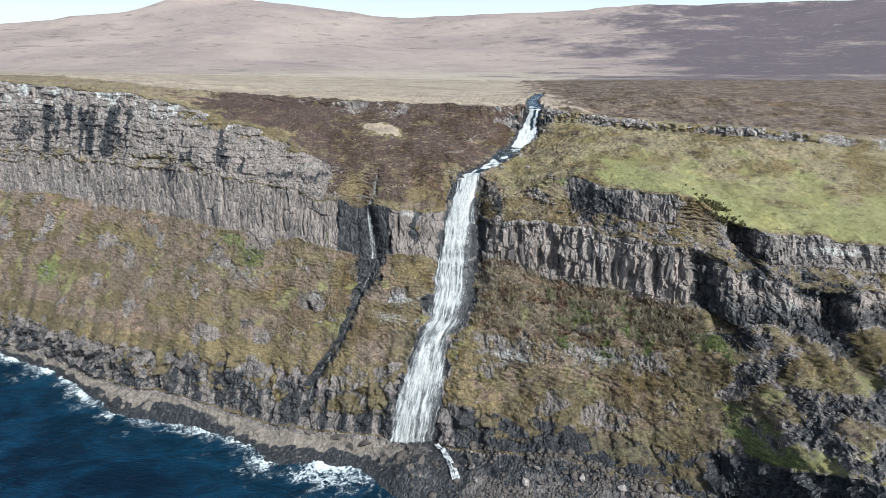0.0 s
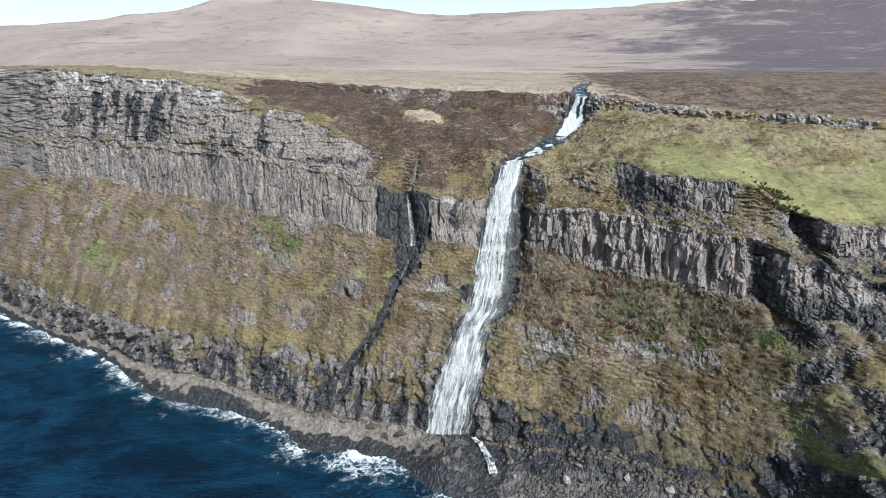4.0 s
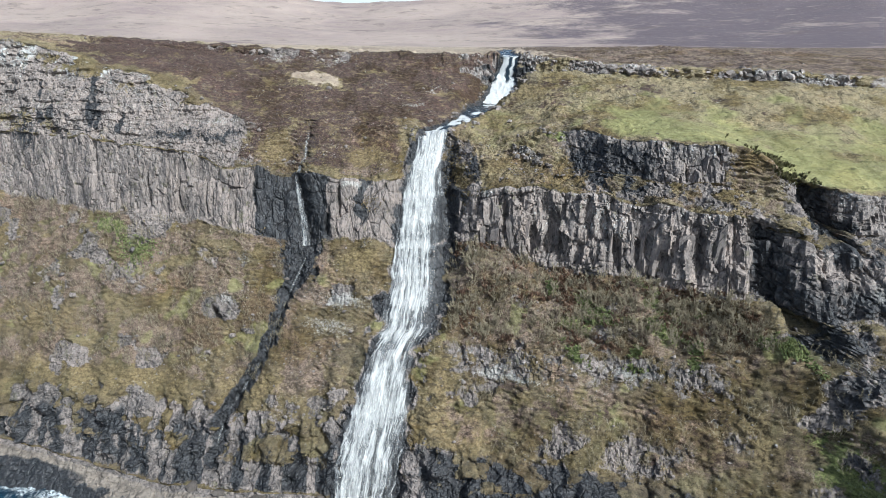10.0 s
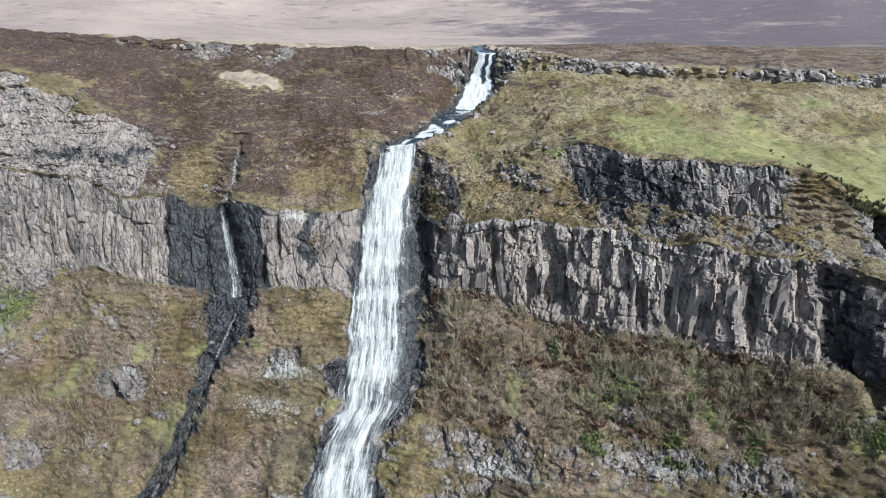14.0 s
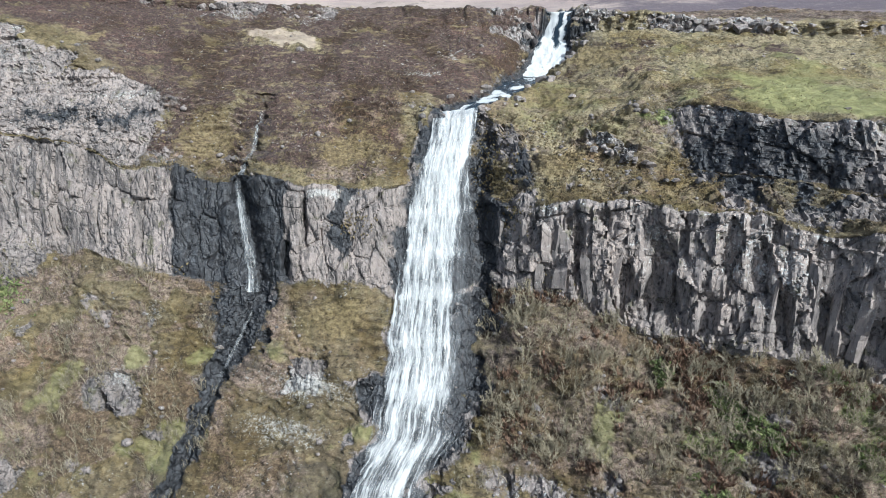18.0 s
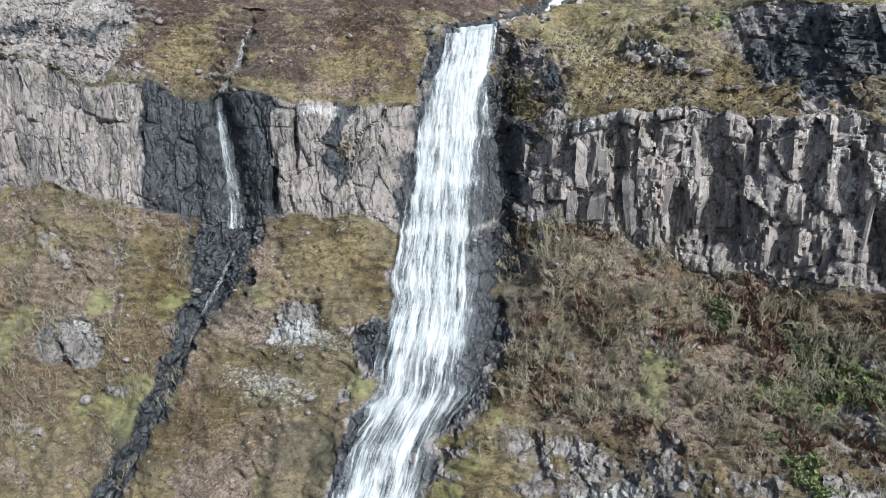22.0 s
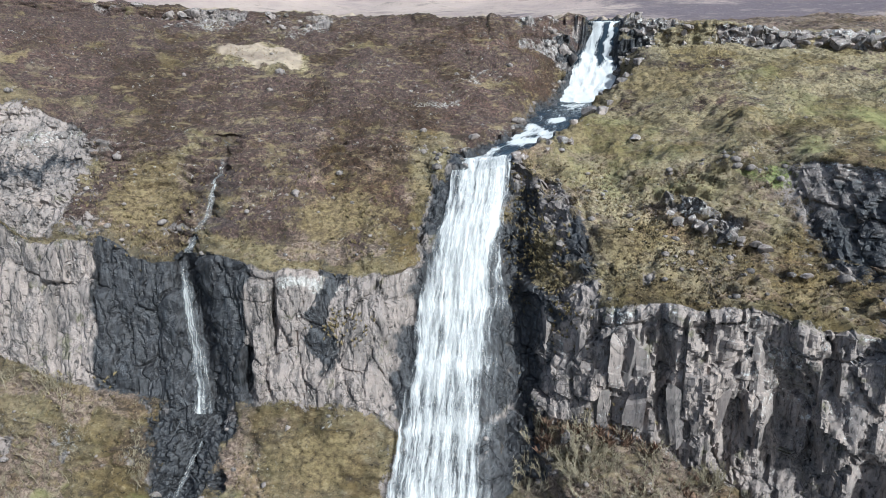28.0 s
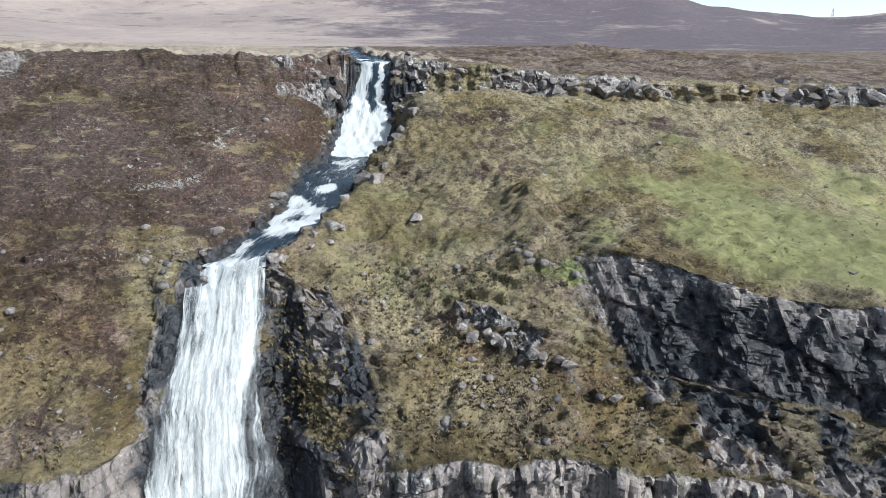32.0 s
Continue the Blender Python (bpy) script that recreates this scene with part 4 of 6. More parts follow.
rough = rough * (1 - upright) + upright * ((0.16 + 0.6 * k_right) * (pillar - 0.5) + (0.08 + 0.08 * k_right) * (lvl2 - 0.5) + (0.1 + 0.14 * k_right) * (lvl - 0.5) - (0.12 + 0.2 * k_right) * smooth(0.12, 0.0, pillar_crack) + 0.4 * fbm(X / 7, Y / 7, Z / 12, 3))
stony = smooth(0.3, 0.6, rock)
calm = (1 - 0.8 * smooth(0.75, 1.0, in_fall)) * (1 - 0.8 * smooth(0.5, 1, in_burn) * (dist < bed_half + 0.5)) * smooth(0.0, 1.2, LV)
far_calm = smooth(12.5, 11.8, LV)
flat_shelf = 1 - 0.55 * smooth(2.0, 1.8, LV)
push = (wide * col * 0.9 + stony * rough * 0.85 * flat_shelf * (1 - 0.2 * wide) + (1 - stony) * grass_bump * (0.4 + 0.6 * far_calm)) * calm
push = push + 1.6 * knob * (0.5 + lvl)
Z = Z + 3.6 * np.exp(-(((X + 8.5) / 6.5) ** 2 + ((Y - 138) / 5.0) ** 2)) * (LV < 2.1)
# a grassy spur beside the lawn
spur_t = np.clip(((X - 33) * 6 + (Y - 187) * 10) / 136, 0, 1)
Z = Z + 1.5 * np.exp(-((np.hypot(X - 33 - 6 * spur_t, Y - 187 - 10 * spur_t) / 2.0) ** 2)) * smooth(7.5, 7.8, LV) * smooth(9.2, 8.8, LV)
hollow = 1.2 * np.exp(-(((X + 41.6 + 0.5 * (Z - 33)) / 0.9) ** 2 + ((Z - 33.2) / 1.1) ** 2)) * (LV > 3) * (LV < 5)
Y = Y + 2.6 * hollow
push = push + 0.9 * hide * (1 - np.minimum(hollow, 1))
X0, Y0, Z0 = X.copy(), Y.copy(), Z.copy()
level_dir = NV.copy()
level_dir[..., 2] *= 1 - 0.7 * wide
X, Y, Z = (A + push * level_dir[..., c] for c, A in enumerate((X, Y, Z)))

# what grows where
green = np.maximum.reduce([
    smooth(40, 54, X + 16 * fbm(X / 9, Y / 9, 3.3, 3)) * smooth(8.0, 8.12, LV) * smooth(9.9, 8.6, LV + 0.8 * fbm(X / 10, Y / 10, 5.1, 3)) * (1.0 + 0.3 * fbm(X / 14, Y / 14, 0.5, 3)),
    0.32 * smooth(10, 16, X) * smooth(7.6, 8.1, LV) * smooth(10.4, 9.6, LV) * smooth(60, 40, X), 0.5 * smooth(14, 18, X) * smooth(36, 28, X) * smooth(7.3, 7.7, LV) * smooth(9.3, 8.7, LV), 0.12 * smooth(38, 60, X) * smooth(11.0, 11.2, LV) * smooth(11.9, 11.5, LV),
    0.7 * smooth(0.25, 0.5, fbm(X / 9 + 40, Y / 9, Z / 9, 3)) * smooth(3.2, 3.6, LV) * smooth(5.0, 4.7, LV),
    0.8 * smooth(70, 78, X) * smooth(96, 88, X) * smooth(2.2, 2.6, LV) * smooth(3.6, 3.2, LV)])
ragged = 0.35 * fbm(X / 7, Y / 7, Z / 7, 4)
heather = np.maximum(smooth(13, 5, X - (Y - 200) * 0.55 + 8 * ragged) * smooth(7.75, 8.35, LV + ragged) * smooth(11.25, 11.0, LV) * smooth(-112, -80, X + 30 * ragged) * (0.92 - 0.35 * smooth(0.2, 0.5, fbm(X / 15, Y / 9, 3.3, 3))),
                     0.5 * smooth(9.0, 9.6, LV) * smooth(0.0, 0.4, fbm(X / 20, Y / 20, 9.1, 4)) * smooth(11.6, 11.2, LV))
heather = np.maximum(heather, 0.42 * smooth(10.95, 11.15, LV) * smooth(20, 50, X + 60 * ragged))
# real wetness, plus shade painted into recesses, fall's right side and far-right crags
wet_shaded = np.maximum.reduce([gully, 0.9 * smooth(1.6, 1.35, LV + 0.35 * fbm(X / 3.5, Y / 2.5, 7.7, 4)) * smooth(14, -5, X), 0.85 * np.exp(-(((X + 80) / 14) ** 2)) * smooth(1.8, 1.6, LV), 0.75 * np.minimum(recess, 1), 0.66 * smooth(66, 72, X) * smooth(1.9, 2.1, LV) * smooth(6.2, 5.2, LV) * smooth(0.45, 0.75, rock), beside * 0.85 * smooth(0.5, 0.9, rock), in_rill, smooth(-34.6, -32.6, X + 1.2 * fbm(X / 4, Y / 4, Z / 6, 3)) * smooth(-15.3, -17.6, X + 1.5 * fbm(X / 4, Y / 4, Z / 6 + 4, 3)) * smooth(4.9, 5.0, LV) * smooth(6.3, 6.05, LV), beside_burn * 0.8, shadow_side * 0.8, smooth(1.6, 0.4, Z0 + 0.8 * fbm(X / 5, Y / 5, 2.0, 3)) * 0.9 * smooth(14, -5, X),
                         # low cliff: damp rock with painted shaded slots; the alcove's shade is painted too
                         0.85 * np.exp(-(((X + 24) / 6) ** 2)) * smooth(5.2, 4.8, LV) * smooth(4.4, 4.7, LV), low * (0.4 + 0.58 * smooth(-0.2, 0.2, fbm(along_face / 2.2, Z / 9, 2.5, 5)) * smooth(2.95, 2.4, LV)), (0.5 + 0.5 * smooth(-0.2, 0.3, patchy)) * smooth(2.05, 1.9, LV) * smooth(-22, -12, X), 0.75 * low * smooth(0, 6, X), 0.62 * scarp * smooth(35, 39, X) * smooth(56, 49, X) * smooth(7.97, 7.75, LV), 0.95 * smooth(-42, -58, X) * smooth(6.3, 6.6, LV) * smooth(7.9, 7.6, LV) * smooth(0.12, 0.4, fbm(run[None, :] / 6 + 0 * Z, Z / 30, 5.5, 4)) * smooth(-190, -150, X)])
bracken = np.maximum(0.6 * smooth(7.5, 12, X - (Z - 40) * 0.2) * smooth(70, 60, X) * smooth(3.9, 4.15, LV) * smooth(5.1, 4.95, LV),
                     1.3 * smooth(-5, -30, X) * smooth(3.1, 3.4, LV) * smooth(5.1, 4.9, LV) * smooth(-0.25, 0.15, fbm(X / 10, Y / 10, Z / 6 + 5, 4)))
shore = smooth(2.05, 1.7, LV) * smooth(1.25, 1.5, LV + 0.35 * fbm(X / 3.5, Y / 2.5, 7.7, 4)) * smooth(4, -14, X) * (1 - 0.9 * np.exp(-(((X + 80) / 14) ** 2)) * smooth(1.75, 1.55, LV)) + 0.4 * smooth(2.0, 2.3, LV) * smooth(2.9, 2.5, LV) * smooth(-30, -60, X) * smooth(0.1, 0.4, patchy)
edge_top = np.maximum.reduce([np.exp(-(((LV - 6.0) / 0.12) ** 2)) * smooth(-75, -45, X), np.exp(-(((LV - 8.0) / 0.16) ** 2)) * scarp_here, 0.6 * np.exp(-(((LV - 3.0) / 0.15) ** 2))])
lichen = 0.3 + 0.16 * edge_top * smooth(-0.05, 0.4, fbm(X / 5, Y / 5, Z / 5, 4)) + 0.12 * left_face + 0.05 * smooth(-60, -100, X) * smooth(5, 6, LV) + (0.1 + 0.25 * smooth(-20, 20, X)) * topscarp + 0.38 * smooth(-45, -70, X) * smooth(7.3, 7.9, LV) * smooth(8.4, 8.1, LV) * smooth(-0.1, 0.35, fbm(X / 7, Y / 7, Z / 7 + 3, 4)) + 0.14 * smooth(-38, -60, X) * band + 0.5 * knob + 0.2 * ledge_right + 0.26 * smooth(38, 42, X) * smooth(7.35, 7.75, LV) * smooth(8.2, 8.05, LV) + 0.16 * band * smooth(26, 31, X) * smooth(52, 43, X) * smooth(-0.3, 0.2, patchy) + 0.16 * band * smooth(9, 16, X) * smooth(5.2, 5.7, LV) + 0.12 * hide
bracken = np.maximum(bracken, smooth(4, -3, X) * smooth(-46, -36, X) * smooth(6.05, 6.2, LV) * smooth(8.4, 8.0, LV) * smooth(-0.15, 0.25, fbm(X / 6, Y / 6, Z / 3 + 9, 4)))
patch = np.exp(-(((X + 22 + 4 * ragged + 0.5 * (Y - 226)) / 7) ** 2 + ((Y - 226 + 9 * ragged) / 6.0) ** 2)) * (LV > 8.4)
bracken = np.maximum(bracken, 0.95 * smooth(10.95, 11.15, LV) * smooth(20, 50, X + 60 * ragged))
bracken = np.maximum(bracken, 0.45 * smooth(-75, -100, X) * smooth(8.1, 8.5, LV))
bracken = np.maximum(bracken, 0.4 * smooth(11, 15, X) * smooth(6.0, 6.2, LV) * smooth(8.9, 8.5, LV))
bracken = np.maximum(bracken, 0.5 * smooth(4, 10, X) * smooth(3.0, 3.2, LV) * smooth(4.2, 4.0, LV) * smooth(-0.2, 0.2, fbm(X / 7, Y / 7, Z / 5 + 12, 4)))
heather = np.maximum(heather, 0.62 * smooth(3, -2, X) * smooth(-60, -40, X) * smooth(6.1, 6.4, LV) * smooth(8.4, 8.1, LV))
heather = np.maximum(heather, (0.4 - 0.3 * smooth(42, 52, X)) * smooth(24, 32, X) * smooth(8.6, 9.1, LV) * smooth(10.0, 9.7, LV))
heather = np.maximum(heather, 0.28 * smooth(3, 10, X) * smooth(3.0, 3.2, LV) * smooth(4.2, 4.0, LV))
heather = heather * (1 - patch) * (1 - 0.7 * smooth(-38, -55, X) * smooth(8.55, 8.1, LV + ragged))
straw = 0.9 * smooth(-70, -95, X) * smooth(8.1, 8.5, LV) + 0.9 * patch + 1.0 * smooth(11.1, 11.5, LV) + 0.2 + 0.5 * smooth(-0.1, 0.4, fbm(X / 16, Y / 16, 2.2, 3)) + 0.35 * smooth(8, 25, X) * smooth(6, 6.5, LV) + 0.6 * smooth(34, 50, X) * smooth(8.4, 9.0, LV)
straw = np.minimum(straw, 1.0) * (1 - 0.6 * smooth(5.3, 5.0, LV)) + 1.1 * smooth(0.3, 0.6, patch) + 1.2 * smooth(11.05, 11.2, LV) * smooth(62, 30, X + 50 * ragged)
straw = np.where((stony > 0.5) & (LV < 11) & (LV > 2), 0.12 + 0.25 * smooth(0, 0.4, patchy), straw)
straw = np.where((high_wall > 0.3) & (stony > 0.5), 0.75, straw)
lichen = lichen + 0.1 * high_wall
straw = np.where(band > 0.5, 0.64 + 0.1 * smooth(8, -4, X) * (1 - smooth(0.4, 0.8, np.exp(-(((X + 24) / 9.0) ** 2)))) + 0.5 * rugged * smooth(-0.4, 0.2, patchy), straw)
lichen = lichen + 0.1 * band * smooth(5.75, 5.95, LV) * smooth(6, 0, X) * smooth(-14, -8, X)


def marked(rows, wobble):
    """Ragged patches on the face: x, z, half width, half height of each."""
    wx, wz = X0 + 2.2 * fbm(X0 / 6, Y0 / 6, Z0 / 4 + wobble, 3), Z0 + 1.3 * fbm(X0 / 5, Y0 / 5, Z0 / 4 - wobble, 3)
    total = np.zeros(X0.shape)
    for mx_, mz_, rx, rz in rows:
        total = np.maximum(total, np.exp(-(((wx - mx_) / rx) ** 2) - ((wz - mz_) / rz) ** 2))
    return total


ochre_mark = marked([(-28, 68, 5, 4.5), (-7, 66.5, 6, 2.6), (14, 62, 2.2, 5.5), (-37, 50, 5, 1.6), (-9, 57, 2, 1.3), (21, 64.5, 4, 1.5), (-9, 45, 6, 2.6), (60, 25, 4, 5), (9, 25, 3, 4),
                     (-70, 21, 26, 3), (-33, 22, 9, 3), (-112, 45, 16, 5), (-84, 30, 16, 4), (20, 74, 6, 2), (35, 80, 9, 2.5)], 1.0)
pale_mark = marked([(-150, 95, 45, 2.2), (-105, 92, 13, 1.9), (-68, 80.5, 19, 1.9), (-63, 77, 14, 1.0), (-44, 74.3, 9, 1.0), (-10, 61.2, 5.5, 1.1), (-40, 37, 5, 2.4), (-13, 37, 9, 2.4), (-17, 32.5, 9, 2.4),
                    (-36, 44.6, 3, 1.5), (20, 28, 10, 1.2), (42, 31.5, 5, 1.6), (83, 48, 6, 3), (73, 39, 4, 1.2), (97, 61, 12, 1.3), (11, 79.8, 6, 0.55), (5, 76.8, 6, 0.55), (-35, 88.5, 8, 1.2), (-18, 87.5, 7, 1.0), (-150, 60, 30, 4)], 2.0) * (rock * 0.25 + 0.75)
# wet stains; patches at alcove, east recesses and fall side paint shade
stain_shade_mark = marked([(-176, 80, 13, 9), (-125, 80, 15, 8), (-97, 70, 7, 12), (-50, 71, 15, 2.8), (-11, 28.5, 4.5, 2), (-21, 67, 3.2, 5), (-23, 45, 5, 5), (-27, 36, 3.0, 4), (-31, 27, 2.6, 5), (-35, 19, 2.4, 4.5), (-22.5, 42, 4.5, 5), (45, 64.2, 8, 1.9), (39, 66, 2.5, 3), (28.6, 85, 2.2, 4), (38.8, 85, 3.2, 4), (12.2, 58, 1.8, 8), (17.7, 64, 1.6, 3), (9.5, 42, 2.2, 8), (92, 24, 9, 8), (68, 49, 3.5, 6), (78, 57, 5, 4.5), (73, 43, 5, 3.5), (90, 54, 9, 3), (18, 12, 14, 3), (-8.5, 58, 1.4, 7)], 3.0)
stain_shade_mark = stain_shade_mark * (1 - 0.42 * smooth(-32, -46, X0))
pale_mark = pale_mark * (1 - 0.35 * smooth(-32, -46, X0))
fresh_mark = marked([(-62, 46, 3, 3), (48.7, 43, 2.4, 2.4), (49.5, 39, 3.5, 2.8), (35, 37.5, 3, 2.2), (71, 24, 5, 7), (-70, 49.5, 5, 2), (-150, 30, 8, 5), (36, 71, 2.5, 1.6)], 4.0)
cliff_mesh = grid_mesh("cliff", X, Y, Z, GROUND, {"cover": (rock, green, heather, wet_shaded), "tint": (bracken, shore, lichen, straw), "marks": (ochre_mark, pale_mark, stain_shade_mark, fresh_mark)}, stony[:-1, :-1] < 0.5)
cliff = tagged(new("cliff", cliff_mesh), "steep basalt sea cliff with grassy ledges, heather and column bands", "cliff", kind="structure")

# ---- the moor and the hills behind it ----
SKYLINE = [(-60, 2.2), (-45, 2.3), (-34, 2.77), (-29.8, 3.63), (-25.5, 4.1), (-23.3, 4.89), (-20.8, 5.44), (-18.2, 5.44), (-13.7, 5.04), (-7.1, 4.37), (-2.7, 3.94), (0.8, 4.18), (5.7, 4.43), (12.9, 4.74), (16.1, 4.81), (23.8, 4.74), (27.8, 4.75), (33, 4.75), (36.5, 4.6), (39.6, 3.6), (43.6, 2.9), (47.4, 2.45), (51.6, 2.65), (56.2, 2.4), (62, 2.3), (80, 1.8)]
mx = np.concatenate([-np.cumsum(4.0 * 1.026 ** np.arange(125))[::-1], [0], np.cumsum(4.0 * 1.026 ** np.arange(125))])
my = 310 + np.concatenate([[0], np.cumsum(3.5 * 1.0175 ** np.arange(175))])
MX, MY = np.meshgrid(mx, my)
turn = np.degrees(np.arctan2(MX, MY))
reach = np.hypot(MX, MY)
rise = np.interp(turn, [p[0] for p in SKYLINE], [p[1] for p in SKYLINE])
top = 105 + 1300 * np.tan(np.radians(rise))
edge_y, edge_z = along(MOOR_EDGE, np.clip(MX, -690, 690))
flat = 96.5 + 5.0 * smooth(350, 900, reach) + 1.6 * fbm(MX / 90, MY / 60, 0.2, 4) + 4.0 * np.exp(-(((MX - 190) / 110) ** 2 + ((MY - 420) / 70) ** 2)) * (1 + 0.6 * fbm(MX / 25, MY / 25, 0.9, 3))
climb = np.clip((reach - 560) / (1300 - 560), 0, 1)
climb = np.where(reach < 1300, climb ** 1.75, 1 - 0.35 * smooth(1300, 2300, reach))
hills = (top - 102) * climb
hills = hills + climb * (12 * fbm(MX / 190, MY / 190, 0.4, 5) + 5.0 * ridged(MX / 130, MY / 150, 0.8, 4)) * (1 - 0.6 * np.exp(-(((reach - 1300) / 120) ** 2)))
MZ = flat + hills + 0.35 * fbm(MX / 9, MY / 9, 1.7, 3)
py, pz = along(PLATEAU, np.clip(MX, -690, 690))
sheet_z = pz + (edge_z - pz) * np.clip((MY - py) / (edge_y - py), 0, 1)
MZ = np.where(MY < edge_y, sheet_z - 1.6 * smooth(edge_y, edge_y - 25, MY), MZ * smooth(edge_y, edge_y + 90, MY) + (1 - smooth(edge_y, edge_y + 90, MY)) * (sheet_z + 0.25))
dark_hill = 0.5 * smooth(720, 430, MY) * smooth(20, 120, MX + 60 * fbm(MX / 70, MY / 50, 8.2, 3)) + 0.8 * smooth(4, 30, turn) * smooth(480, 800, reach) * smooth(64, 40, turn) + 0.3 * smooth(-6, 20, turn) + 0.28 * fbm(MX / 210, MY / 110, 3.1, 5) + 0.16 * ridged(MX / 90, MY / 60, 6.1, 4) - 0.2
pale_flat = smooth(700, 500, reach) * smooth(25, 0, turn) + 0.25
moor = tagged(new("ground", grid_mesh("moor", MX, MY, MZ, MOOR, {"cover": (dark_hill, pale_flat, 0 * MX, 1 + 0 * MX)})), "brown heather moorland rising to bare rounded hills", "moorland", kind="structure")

# ---- the sea ----
sx = np.concatenate([-260 - grow[::-1] * 3, np.arange(-260, 120, 1.0), 120 + grow * 3])
drop = np.concatenate([np.arange(-14, 60, 0.7), 60 + np.cumsum(0.9 * 1.06 ** np.arange(80))])
SX, D = np.meshgrid(sx, drop[::-1])
shore_y = along(WATERLINE, np.clip(sx, -690, 690))[0]
SY = shore_y[None, :] - D
near = np.exp(-np.abs(D) / 30)
SZ = 0.22 * fbm(SX / 5, SY / 3.5, 0.1, 4) * (0.4 + near) + 0.35 * fbm(SX / 30, SY / 14, 0.6, 2)
foam = np.clip((0.64 + 0.55 * fbm(SX / 10, SY / 8, 1.4, 4)) * np.exp(-np.maximum(D - 1.5, 0) / (4.6 + 5.0 * np.exp(-(((SX + 36) / 12) ** 2)))) + 0.14 * np.exp(-(((D - 9) / 6) ** 2)) * smooth(-0.1, 0.4, fbm(SX / 16, SY / 10, 4.4, 3)), 0, 1) * smooth(14, -20, SX - 20)
SZ = SZ + 0.5 * foam * np.abs(fbm(SX / 2.5, SY / 2.5, 0.9, 3))
sea = tagged(new("water", grid_mesh("sea", SX, SY, SZ, SEA, {"cover": (foam, np.exp(-np.maximum(D, 0) / 25), 0 * D, 1 + 0 * D)})), "deep blue sea with white surf along the rocks", "sea", kind="structure")

# ---- falling water ----
def fall_sheet(name, out, wider, rows, cols, material, seed, parent=None):
    t = np.linspace(0, 1, rows)[:, None]
    z = 71.3 - t * 66.5 + 0 * t
    u = np.linspace(-1, 1, cols)[None, :]
    Zf = np.broadcast_to(z, (rows, cols)).copy()
    m, h, y = (np.interp(Zf, FALL[:, 0], FALL[:, c]) for c in (1, 2, 3))
    ragged = 1 + 0.1 * pnoise(0.0 * Zf + np.sign(u) * 5, Zf / 2.5, seed) + 0.05 * pnoise(np.sign(u) * 9 + 0 * Zf, Zf / 0.9, seed + 3)
    Xf = m + u * h * wider * ragged
    flow = u * h
    steps = 0.55 * fbm(Xf / 2.2, Zf / 5.5, seed, 3) + 0.3 * ridged(Xf / 0.8, Zf / 5.0, seed + 0.5, 3) + 0.25 * np.sin(Zf * 0.9 + 1.5 * pnoise(Xf / 2, Zf / 5, 2.0)) * smooth(60, 45, Zf)
    Zf = Zf + smooth(0.03, 0.0, t) * (0.5 * pnoise(Xf / 1.1, 0.0, seed) + 0.2)
    Yf = y - out - 0.45 * steps - 0.5 * (1 - u ** 2)
    Zf = Zf + smooth(0.1, 0.0, t) * (0.45 * u + 0.35 * pnoise(Xf / 0.9, 4.0, seed))
    drop = np.broadcast_to(t * 85, Zf.shape)
    veil = smooth(0.35, 0.75, u + 0 * Zf) * smooth(62, 56, Zf) * smooth(30, 38, Zf)
    foot = smooth(22, 10, Zf) * np.exp(-(((u - 0.15) / 0.22) ** 2))
    ledges = sum(a * np.exp(-(((Zf - h - 0.5 * pnoise(Xf / 1.5, 0.0, h)) / 0.7) ** 2)) for h, a in ((66, 0.15), (58.2, 0.22), (53.4, 0.3), (48.2, 0.25), (43, 0.2), (38, 0.22), (32.6, 0.35), (26, 0.2), (20, 0.2)))
    density = np.clip(0.6 - 0.12 * smooth(0.2, 0.6, u + 0 * Zf) * smooth(66, 60, Zf) + 0.6 * ledges + 0.18 * smooth(40, 64, Zf) - 0.38 * veil - 0.2 * foot + 0.08 * smooth(30, 20, Zf) + 0.2 * pnoise(Xf / 2, Zf / 6, seed + 8), 0, 1)
    edge = smooth(0.62, 1.0, np.abs(u) + 0.12 * pnoise(Xf, Zf / 2, seed) + 0 * Zf)
    return part_mesh(name, grid_mesh(name, Xf, Yf, Zf, material, {"flow": (flow + 20 * seed, drop, edge, density)}), parent)


def part_mesh(name, me, parent=None, label=""):
    ob = new(name, me)
    if parent is not None:
        ob.parent = parent
    if label:
        tagged(ob, label)
    return ob


waterfall = tagged(new("waterfall"), "tall white waterfall streaming down the dark wet cliff", "waterfall")
fall_sheet("water_curtain", 0.15, 1.0, 300, 60, FALL_BODY, 1.0, waterfall)
fall_sheet("spray_veil", 0.7, 0.93, 260, 60, FALL_STRANDS, 2.0, waterfall)


